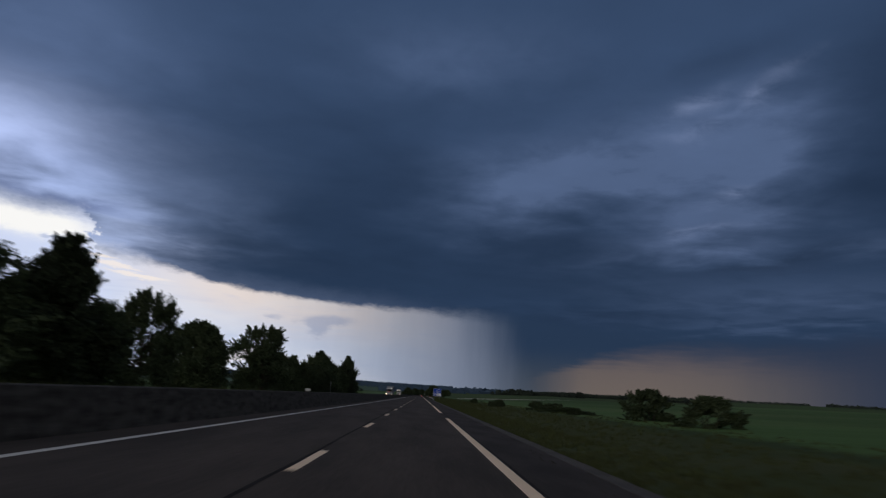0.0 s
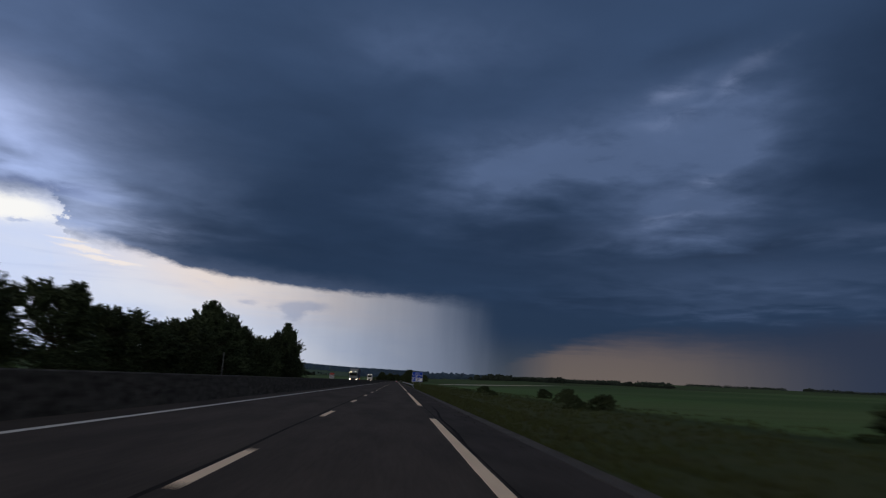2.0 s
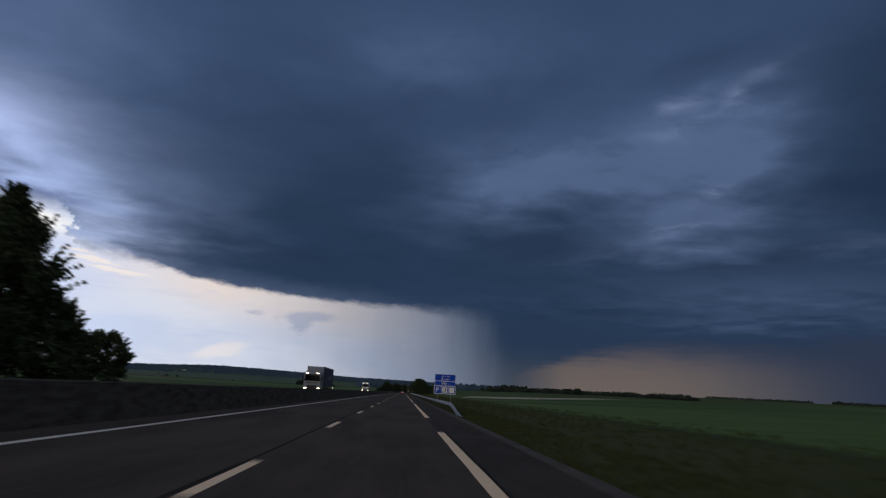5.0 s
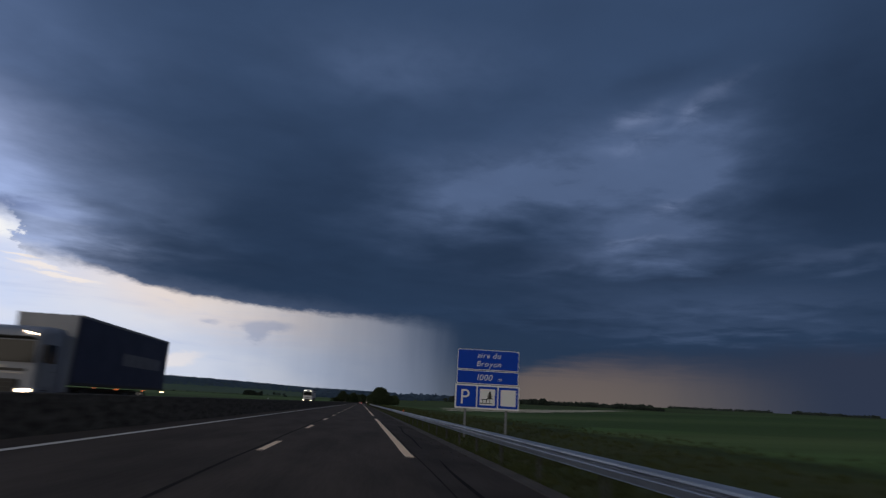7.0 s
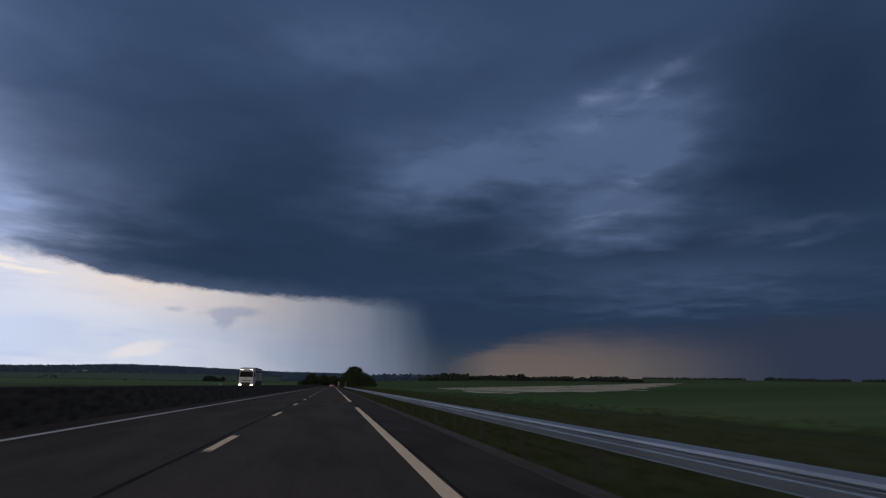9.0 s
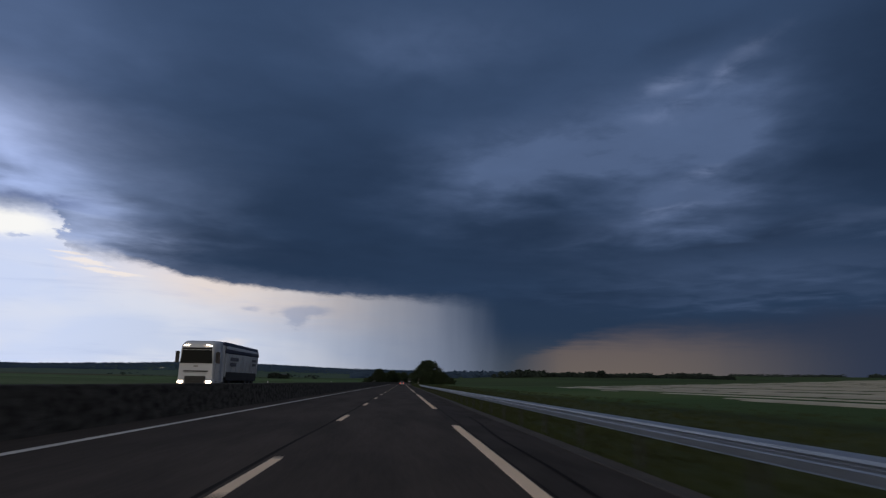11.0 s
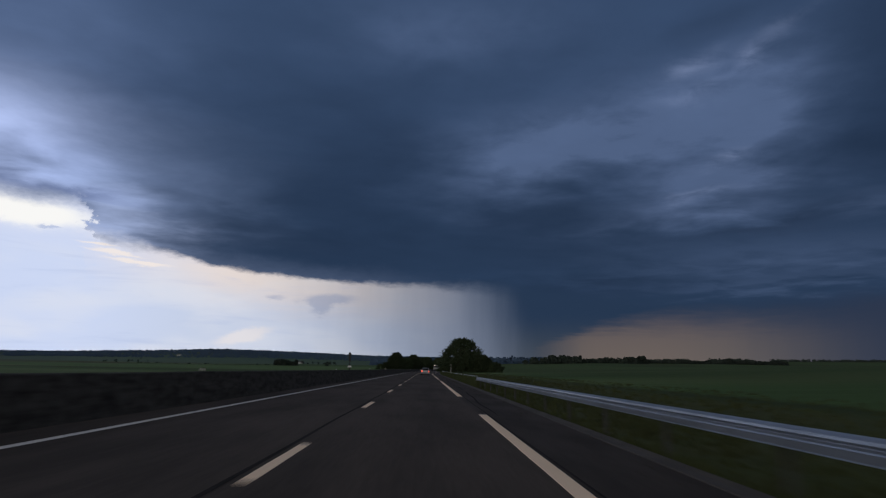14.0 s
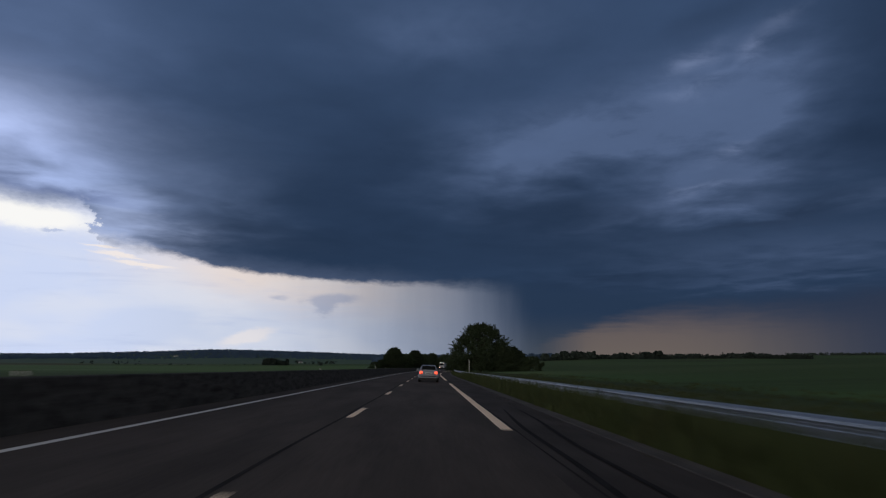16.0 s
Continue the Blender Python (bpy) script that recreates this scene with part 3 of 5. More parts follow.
DASH, DASH_STEP, DASH_FIRST = 3.4, 13.0, 13.45
for k in range(-4, 75):
    far_end = DASH_FIRST + DASH_STEP * k
    mark("lane_dash", 0.0, 0.16, far_end - DASH, far_end, HEADLIT_PAINT, "short white lane dash on dark asphalt, headlight warmth in its colour", "lane dashes")
BAR, BAR_STEP, BAR_FIRST = 39.0, 51.45, 40.1
for k in range(-2, 18):
    far_end = BAR_FIRST + BAR_STEP * k
    mark("shoulder_bar", 3.5, 0.24, far_end - BAR, far_end, HEADLIT_PAINT, "long broad white bar between lane and shoulder, headlight warmth in its colour", "shoulder bars")
mark("edge_line", -3.53, 0.145, -120, 1300, EDGE_PAINT, "unbroken greyish white line along the fast lane's edge")


def ribbon(name, path, width, mat, label, category, dz=0.004):
    """A thin flat ribbon on the carriageway through (x, y) points."""
    bm = bmesh.new()
    rows = []
    for i, (x, y) in enumerate(path):
        w = width * (0.35 + 0.65 * min(1.0, min(i, len(path) - 1 - i) / 3))
        rows.append([bm.verts.new((x + dx + bend(y), y, road_z(x + dx) + (dz if x + dx < 3.42 else dz - 0.002))) for dx in (-w / 2, w / 2)])
    for a, b in zip(rows, rows[1:]):
        bm.faces.new((a[0], a[1], b[1], b[0]))
    return tagged(part(name, bm, mat, None), label, category, kind="structure")


rng = random.Random(3)
ribbon("tar_seam", [(-0.16 + 0.03 * math.sin(y / 9) + 0.015 * math.sin(y / 1.7), y) for y in steps(-60, 720, 1.5)], 0.07, TAR, "thin black tar seam beside the lane dashes", "tar seam")
ribbon("tar_seam", [(3.68 + 0.03 * math.sin(y / 11 + 2) + 0.012 * math.sin(y / 2.1), y) for y in steps(-60, 720, 1.5)], 0.038, TAR, "thin black tar seam beside the shoulder bars", "tar seam")
for y0, length, x0, drift, w in ((548, 26, 3.66, 0.5, 0.15), (550, 24, 4.25, 0.45, 0.13), (503, 20, 3.9, 0.35, 0.10), (527, 22, 4.3, -0.2, 0.10), (232, 26, 3.75, 0.5, 0.13), (262, 22, 4.2, 0.4, 0.12), (80, 24, 3.7, 0.5, 0.12), (128, 24, 3.7, 0.45, 0.11), (380, 26, 4.1, 0.4, 0.10)):
    ribbon("tyre_mark", [(x0 + drift * (i / 18) ** 1.6 + 0.05 * math.sin(i * 0.7 + y0), y0 + length * i / 18) for i in range(19)], w * 0.7, RUBBER_MARK, "wavering black tyre mark on the hard shoulder", "tyre mark", dz=0.006)

# ---- the median barrier ----


def lumpy(y):
    return 0.02 * noise.noise(Vector((y / 6, 0, 0)))


barrier = thing("median_barrier", pose(0, 0, 0), "low dark weathered concrete wall along the median", "crash barrier", kind="structure")
WALL_TOP = 1.0
for k in range(34):
    y0 = -90 + 30 * k
    prof = [(-4.74, 0.0), (-4.80, 0.30), (-4.84, 0.55), (-4.90, WALL_TOP - 0.03), (-4.94, WALL_TOP), (-5.14, WALL_TOP), (-5.18, WALL_TOP - 0.03), (-5.24, 0.55), (-5.28, 0.30), (-5.34, 0.0)]
    part("barrier_section", sweep("barrier_section", prof, steps(y0, y0 + 29.985, 5), BARRIER, True, lumpy), BARRIER, barrier)


def reflector_block(y, x=-5.0, z=WALL_TOP):
    bm = boxed(-0.035, 0.035, -0.025, 0.025, 0, 0.11, 0.006)
    ob = thing("barrier_reflector", pose(x + bend(y), y, z + lumpy(y)), "small pale reflector block on the median wall", "reflector", "barrier reflectors")
    part("housing", bm, PLASTIC, ob)
    part("lens", boxed(-0.028, 0.028, -0.030, -0.024, 0.015, 0.095), REFLECTOR, ob, "pale reflective lens")


for y in [264 + 30.05 * k for k in range(17)]:
    reflector_block(y)


def wall_plate(y):
    ob = thing("wall_plate", pose(-5.02, y, WALL_TOP + lumpy(y) - 0.01), "small pale grey marker plate standing on the median wall", "marker plate")
    part("plate", rounded_plate(-0.15, 0.15, 0.05, 0.21, -0.012, 0.0, 0.02), GREY_SIDE, ob)
    for x in (-0.09, 0.09):
        part("foot", boxed(x - 0.015, x + 0.015, 0.0, 0.02, 0.0, 0.17), POST_STEEL, ob, "steel foot")

# ---- guardrails ----
BEAM = [(-0.050, -0.004), (-0.074, 0.002), (-0.060, 0.014), (-0.070, 0.050), (-0.082, 0.108), (-0.074, 0.126), (-0.030, 0.146), (-0.030, 0.160), (-0.068, 0.174), (-0.082, 0.192), (-0.074, 0.225), (-0.045, 0.252), (-0.01, 0.265)]
BEAM = BEAM + [(x + 0.006, z) for x, z in reversed(BEAM)]
RAIL_X, RAIL_Z = 6.08, 0.325


def rail_height(y, start, end, tail=4.0):
    s = max(0.0, min(1.0, (y - start) / (13.0 if start < 500 else 4.0)))
    sunk = (-0.72 if start < 500 else -0.35) * (1 - s * s * (3 - 2 * s))
    sunk -= 0.03 * max(0.0, min(1.0, (y - end + tail) / tail)) ** 1.6
    return sunk + (0.04 if start > 500 else 0.0) - 0.07 * max(0.0, min(1.0, (380 - y) / 120))


def guardrail(start, end, x, label):
    rail = thing("guardrail", pose(0, 0, 0), label, "guardrail", "guardrails", "structure")
    at = start
    while at < end - 0.1:
        prof = [(x + px, RAIL_Z + pz) for px, pz in BEAM]
        part("beam", sweep("beam", prof, steps(at, min(end, at + 4.0), 1.0 if at < start + 14 or at > end - 16 else 4.0), STEEL, True, lambda y: rail_height(y, start, end)), STEEL, rail)
        at += 4.0
    shape = boxed(0, 0.06, -0.05, 0.05, -0.82, 0.25, 0.006)
    post_mesh = bpy.data.meshes.new("post")
    shape.to_mesh(post_mesh)
    shape.free()
    post_mesh.materials.append(POST_STEEL)
    spacer = bpy.data.meshes.new("spacer")
    shape = boxed(-0.02, 0.075, -0.04, 0.04, 0.08, 0.22, 0.006)
    shape.to_mesh(spacer)
    shape.free()
    spacer.materials.append(POST_STEEL)
    at = start + 2.0
    while at < end:
        drop = rail_height(at, start, end)
        foot = part("post", post_mesh, POST_STEEL, rail)
        foot.location = (x + bend(at) + 0.08, at, RAIL_Z + min(0.0, drop))
        block = part("spacer", spacer, POST_STEEL, rail)
        block.location = (x + bend(at) + 0.01, at, RAIL_Z + drop)
        at += 4.0
    return rail


guardrail(214.0, 538.0, RAIL_X, "galvanised steel guardrail with a sunken start beside the shoulder")
guardrail(539.5, 900.0, 6.5, "galvanised steel guardrail rising from long grass past a break")
cat_eye = thing("rail_reflector", pose(RAIL_X - 0.06, 301.6, RAIL_Z + 0.195), "small orange reflector on top of the guardrail", "reflector")
part("bracket", boxed(-0.03, 0.03, -0.004, 0.004, 0.0, 0.05), POST_STEEL, cat_eye)
part("lens", boxed(-0.07, 0.07, -0.016, 0.0, 0.04, 0.19, 0.01), AMBER, cat_eye, "orange reflective lens")


def delineator(x, y, label):
    ob = thing("delineator_post", pose(x, y, ground_z(x, y) - 0.02), label, "marker post", "delineator posts")
    part("post", boxed(-0.04, 0.04, -0.03, 0.03, 0, 1.5, 0.012), EDGE_PAINT, ob)
    part("band", boxed(-0.043, 0.043, -0.034, 0.034, 1.2, 1.34), SIGN_BLACK, ob, "dark band with reflector")


for x, y in ((-16.4, 742.0),):
    delineator(x + bend(y), y, "slim pale marker post standing in the verge grass")

marker_pole = thing("marker_pole", pose(9.2, 676.0, ground_z(9.2, 676.0) - 0.05), "slim pale marker pole before the large tree", "marker pole")
part("pole", tube(bmesh.new(), (0, 0, 0), (0, 0, 3.0), 0.06, 0.05, 10), EDGE_PAINT, marker_pole)
part("cap", tube(bmesh.new(), (0, 0, 3.0), (0, 0, 3.06), 0.065, 0.03, 10), POST_STEEL, marker_pole, "dull metal cap")
grey_pole = tagged(copy_thing(marker_pole, pose(-18.05, 145.6, ground_z(-18.05, 145.6))), "slim weathered grey marker pole before the roadside trees")
for piece in grey_pole.children:
    piece.data = piece.data.copy()
    piece.data.materials[0] = SIGN_STEEL

# ---- signs ----


def letters(text, size, mat, parent, x, z, y, label="", slant=0.0):
    """Flat raised lettering that faces back along the road, one part a character, centred on x."""
    made, at = [], 0.0
    for sign in text:
        if sign == " ":
            at += 0.36 * size
            continue
        cu = bpy.data.curves.new("letter", "FONT")
        cu.body, cu.size, cu.extrude, cu.shear = sign, size, 0.002, slant
        temp = bpy.data.objects.new("letter", cu)
        me = bpy.data.meshes.new_from_object(temp)
        bpy.data.objects.remove(temp)
        me.materials.clear()
        me.materials.append(mat)
        xs = [v.co.x for v in me.vertices]
        made.append((me, at - min(xs)))
        at += max(xs) - min(xs) + (0.10 - 0.08 * slant) * size
    for me, dx in made:
        ob = part("letter", me, mat, parent, label)
        ob.matrix_basis = pose(x + dx - at / 2, y, z, 90, 0, 0)


def rounded_plate(x0, x1, z0, z1, y0, y1, r=0.05):
    bm = bmesh.new()
    pts = []
    for cx, cz, a0 in ((x1 - r, z1 - r, 0), (x0 + r, z1 - r, 90), (x0 + r, z0 + r, 180), (x1 - r, z0 + r, 270)):
        for i in range(5):
            a = radians(a0 + 22.5 * i)
            pts.append((cx + r * math.cos(a), cz + r * math.sin(a)))
    front = [bm.verts.new((x, y0, z)) for x, z in pts]
    back = [bm.verts.new((x, y1, z)) for x, z in pts]
    bm.faces.new(front)
    bm.faces.new(back[::-1])
    for i in range(len(pts)):
        j = (i + 1) % len(pts)
        bm.faces.new((front[i], back[i], back[j], front[j]))
    bmesh.ops.recalc_face_normals(bm, faces=bm.faces)
    return bm


def bordered_panel(sign, name, x0, x1, z0, z1, inner, rim, label, thick=0.04):
    p = part(name, rounded_plate(x0, x1, z0, z1, 0.0, thick, 0.06), SIGN_WHITE, sign, label)
    part("face", rounded_plate(x0 + rim, x1 - rim, z0 + rim, z1 - rim, -0.005, 0.0, 0.05), inner, p)
    return p


def rest_area_sign():
    sign = thing("rest_area_sign", pose(6.95, 275.0, 1.15, 0, 0, -1.5), "large blue and white motorway rest area sign behind the guardrail", "road sign")
    name_panel = bordered_panel(sign, "name_panel", 0.02, 3.36, 1.98, 3.02, SIGN_BLUE, 0.032, "blue panel with the rest area's name")
    letters("aire du", 0.40, SIGN_WHITE, name_panel, 1.75, 2.60, -0.008, "white slanted lettering", 0.2)
    letters("Broyon", 0.40, SIGN_WHITE, name_panel, 1.75, 2.16, -0.008, "white slanted lettering", 0.2)
    distance = bordered_panel(sign, "distance_panel", 0.02, 3.36, 1.26, 1.94, SIGN_BLUE, 0.032, "blue panel with the distance")
    letters("1000", 0.44, SIGN_WHITE, distance, 1.55, 1.45, -0.008, "white slanted figures", 0.2)
    letters("m", 0.26, SIGN_WHITE, distance, 2.36, 1.45, -0.008, "small white unit letter", 0.2)
    lower = part("symbol_panel", rounded_plate(-0.04, 3.42, 0.0, 1.22, 0.0, 0.04, 0.06), SIGN_WHITE, sign, "white panel carrying three square symbols")
    squares = []
    for i in range(3):
        x0 = 0.04 + 1.13 * i
        squares.append(part("symbol_square", rounded_plate(x0, x0 + 1.06, 0.08, 1.14, -0.006, 0.0, 0.04), SIGN_BLUE, lower, "blue square"))
        if i:
            part("symbol_field", rounded_plate(x0 + 0.12, x0 + 0.94, 0.20, 1.02, -0.011, -0.006, 0.03), SIGN_WHITE, lower, "white inner field of a symbol")
    letters("P", 1.05, SIGN_WHITE, lower, 0.57, 0.24, -0.010, "white parking letter")
    fir = bmesh.new()
    for base, tip, half in ((0.52, 0.72, 0.17), (0.64, 0.82, 0.14), (0.75, 0.94, 0.10)):
        a = [fir.verts.new((1.83 + dx, dy, z)) for dy in (-0.014, -0.011) for dx, z in ((-half, base), (half, base), (0, tip))]
        fir.faces.new(a[:3])
        fir.faces.new(a[3:][::-1])
        for i in range(3):
            fir.faces.new((a[i], a[3 + i], a[3 + (i + 1) % 3], a[(i + 1) % 3]))
    box(fir, 1.81, 1.85, -0.014, -0.011, 0.34, 0.53)
    part("fir_symbol", fir, SIGN_BLACK, lower, "black fir tree symbol")
    table = bmesh.new()
    box(table, 1.38, 1.74, -0.014, -0.011, 0.47, 0.51)
    box(table, 1.44, 1.48, -0.014, -0.011, 0.32, 0.47)
    box(table, 1.64, 1.68, -0.014, -0.011, 0.32, 0.47)
    box(table, 1.30, 1.98, -0.014, -0.011, 0.28, 0.315)
    part("table_symbol", table, SIGN_BLACK, lower, "black picnic table symbol")
    for x in (0.55, 2.75):
        part("post", boxed(x - 0.055, x + 0.055, 0.062, 0.17, -1.75, 2.95, 0.01), SIGN_STEEL, sign, "galvanised steel post")
    sign.scale = (0.965, 1.0, 1.0)
    for z in (0.3, 0.9, 1.45, 1.8, 2.2, 2.8):
        part("rail_bracket", boxed(0.15, 3.2, 0.042, 0.06, z - 0.03, z + 0.03), POST_STEEL, sign, "horizontal stiffening rail")


rest_area_sign()


def wall_sign():
    ob = thing("median_sign", pose(-5.0, 141.3, WALL_TOP), "small red and white sign standing on the median wall", "road sign")
    part("post", boxed(-0.04, 0.04, 0.0, 0.06, -0.02, 0.7, 0.005), POST_STEEL, ob)
    panel = part("panel", rounded_plate(-0.26, 0.26, 0.03, 0.64, -0.03, 0.0, 0.10), SIGN_SHADED, ob, "white plate with shade put into its colour")
    part("head", rounded_plate(-0.245, 0.245, 0.41, 0.63, -0.036, -0.03, 0.09), SIGN_RED, panel, "red upper field")
    for z, w in ((0.38, 0.20), (0.29, 0.23), (0.20, 0.17), (0.11, 0.21)):
        part("line_bar", boxed(-w, w, -0.035, -0.03, z - 0.025, z + 0.02), BAND, panel, "dark bar of small print")


def median_pole():
    ob = thing("median_pole", pose(-4.98, 543.0, WALL_TOP), "dark sign pole on the median wall with a small plate", "sign pole")
    part("pole", tube(bmesh.new(), (0, 0, -0.02), (0, 0, 1.55), 0.045, 0.045, 10), PLASTIC, ob)
    part("panel", boxed(-0.10, 0.10, -0.05, -0.035, 0.75, 1.5, 0.01), PLASTIC, ob, "narrow dark board")
    part("plate", boxed(-0.16, 0.16, -0.055, -0.04, 0.22, 0.36, 0.008), SIGN_WHITE, ob, "small white plate")


wall_plate(40.4)
wall_sign()
median_pole()

# ---- trees and bushes ----


def leaf_cloud(rng, clumps, per, leaf):
    """Many small leaf blades gathered in clumps (centre, radius)."""
    verts, faces = [], []
    for (cx, cy, cz), r in clumps:
        for _ in range(per):
            d = Vector((rng.gauss(0, 1), rng.gauss(0, 1), rng.gauss(0, 0.8)))
            d = d.normalized() * r * (0.35 + 0.75 * rng.random() ** 0.6)
            at = Vector((cx, cy, cz)) + d
            a = Vector((rng.uniform(-1, 1), rng.uniform(-1, 1), rng.uniform(-1, 1))).normalized()
            b = a.cross(Vector((rng.uniform(-1, 1), rng.uniform(-1, 1), rng.uniform(-1, 1)))).normalized()
            s = leaf * rng.uniform(0.6, 1.3)
            i = len(verts)
            verts += [at - a * s, at + b * s * 0.45, at + a * s, at - b * s * 0.45]
            faces.append((i, i + 1, i + 2, i + 3))
    return verts, faces


def tree(name, label, seed, height, radius, style="round", leafage=LEAF, per=120, leaf=0.17):
    """A tapered trunk with limbs and a crown of leaf clumps. Styles: round, dome, open, bush."""
    rng = random.Random(seed)
    ob = thing(name, pose(0, 0, 0), label, "bush" if style == "bush" else "tree", "bushes in the verge" if style == "bush" else "roadside trees")
    low = {"round": 0.02, "dome": 0.0, "open": 0.02, "bush": 0.0}[style] * height
    clumps, sprays = [], []
    count = {"round": 150, "dome": 460, "open": 150, "bush": 60}[style]
    lobes = [(rng.uniform(0, 6.28), rng.uniform(0.3, 0.95), rng.uniform(0.2, 0.5)) for _ in range(5)]
    for i in range(count):
        u = rng.random() ** (1.0 if style == "dome" else 0.8)
        if style == "open":
            wide = radius * min(1.0, 0.75 + u * 1.2, 1.35 * (1.0 - u) ** 0.75) + 0.15
        elif style == "dome":
            wide = radius * min(1.0, 0.9 + 0.5 * u) * math.sqrt(max(0.02, 1 - u**2.4)) * 0.95
        elif style == "bush":
            wide = radius * math.sqrt(max(0.0, 1 - (u * 0.95) ** 2))
        else:
            wide = radius * math.sqrt(max(0.03, 1 - (2 * (u * 0.93 + 0.04) - 0.72) ** 2 / 1.75))
        a = rng.uniform(0, 6.2832)
        for lobe, high, amount in lobes:
            wide *= 1 + amount * (0.32 if style == "dome" else 0.5) * math.cos(a - lobe) * math.exp(-((u - high) ** 2) / 0.06)
        rr = wide * math.sqrt(rng.random()) if i % 3 == 0 else wide * rng.uniform(0.72, 1.0)
        size = {"round": 0.115, "dome": 0.105, "open": 0.085, "bush": 0.16}[style] * height * rng.uniform(0.55, 1.1) * (1.15 - 0.5 * u)
        clumps.append(((rr * math.cos(a), rr * math.sin(a), low + u * (height * 0.97 - low - size * 0.8) + size * 0.3), size))
    # twigs that stick out of the crown and break its outline
    for (cx, cy, cz), r in list(clumps):
        away = Vector((cx, cy, (cz - height * 0.35) * 0.8 + 0.01)).normalized()
        for _ in range(3):
            d = (away + Vector((rng.gauss(0, 0.45), rng.gauss(0, 0.45), rng.gauss(0.25, 0.4)))).normalized()
            reach = r * (rng.uniform(1.3, 2.9) if style == "open" else rng.uniform(0.9, 1.9) if style == "dome" else rng.uniform(1.1, 2.3))
            for k in range(5):
                at = Vector((cx, cy, cz)) + d * reach * (0.45 + 0.14 * k)
                if 0.05 < at.z < height * 1.04:
                    sprays.append((tuple(at), r * (0.24 - 0.038 * k)))
    stem = bmesh.new()
    r0 = 0.022 * height
    if style == "bush":
        for i in range(6):
            a = rng.uniform(0, 6.28)
            tube(stem, (0.1 * math.cos(a), 0.1 * math.sin(a), -0.3), (radius * 0.5 * math.cos(a), radius * 0.5 * math.sin(a), height * 0.7), 0.05, 0.015, 5)
    else:
        points = [Vector((0, 0, -0.4))]
        for k in range(1, 6):
            points.append(Vector((rng.uniform(-1, 1) * 0.02 * height, rng.uniform(-1, 1) * 0.02 * height, height * 0.9 * k / 5)))
        for k in range(5):
            tube(stem, points[k], points[k + 1], r0 * (1 - k / 5.6), r0 * (1 - (k + 1) / 5.6), 8)
        for (cx, cy, cz), r in clumps[::2]:
            h0 = max(0.1 * height, cz * rng.uniform(0.45, 0.75))
            k = min(4, int(h0 / (height * 0.18)))
            base = points[k].lerp(points[k + 1], min(1.0, h0 / (height * 0.18) - k))
            tube(stem, base, (cx, cy, cz), r0 * 0.28, r0 * 0.08, 5)
    part("stems" if style == "bush" else "trunk", stem, BARK, ob)
    v, f = leaf_cloud(rng, clumps, per, leaf)
    v2, f2 = leaf_cloud(rng, sprays, max(5, per // 17), leaf * 0.9)
    f += [tuple(i + len(v) for i in face) for face in f2]
    v += v2
    part("crown", mesh_of("crown", v, f, leafage), leafage, ob)
    return ob


def plant(base, x, y, turn, height_scale, wide_scale=None, tagline=None):
    """A copy of a tree, turned and sized, standing on the ground."""
    made = copy_thing(base, pose(x, y, ground_z(x, y) - 0.3, 0, 0, turn))
    w = wide_scale or height_scale
    made.scale = (w, w, height_scale)
    return tagged(made, tagline or "")


NURSERY = {
    "broad_a": tree("tree", "broad dark green deciduous tree in the roadside row", 11, 10.0, 4.4),
    "broad_b": tree("tree", "bushy rounded dark tree in the roadside row", 12, 8.0, 4.2),
    "broad_c": tree("tree", "loose crowned dark deciduous tree in the roadside row", 13, 9.0, 4.0),
    "spire_a": tree("tree", "slim pointed dark tree rising over the row", 21, 11.0, 2.7, "open", NEEDLE),
    "spire_b": tree("tree", "tall dark pointed tree with ragged sides", 22, 10.0, 2.9, "open", NEEDLE),
    "ragged": tree("tree", "broad dark tree with a ragged open top", 24, 10.0, 4.3, "open", NEEDLE),
    "dome_a": tree("tree", "large dense dome-shaped dark tree", 25, 13.0, 7.8, "dome", per=110, leaf=0.17),
    "dome_b": tree("tree", "dense rounded dark tree", 26, 10.0, 5.0, "dome", per=110, leaf=0.16),
    "bush_a": tree("bush", "rounded dark green bush in the rough verge", 31, 3.0, 1.9, "bush", per=130, leaf=0.11),
    "bush_b": tree("bush", "low ragged green bush in the rough verge", 32, 1.6, 1.5, "bush", per=130, leaf=0.085),
}
LEFT_ROW = (
    ("spire_b", -23, 44.5, 1.02, 1.1), ("broad_c", -25, 37, 0.92, 1.0), ("broad_b", -25, 46.5, 0.95, 0.75), ("bush_a", -23.5, 54, 0.8, 1.0), ("dome_b", -25, 45, 0.74, 0.76), ("broad_c", -23, 50, 0.74, 0.5), ("broad_b", -22.5, 57.0, 1.06, 0.62), ("dome_b", -26.6, 83.3, 0.86, 0.90), ("bush_a", -21.4, 84.5, 0.55, 0.45),
)
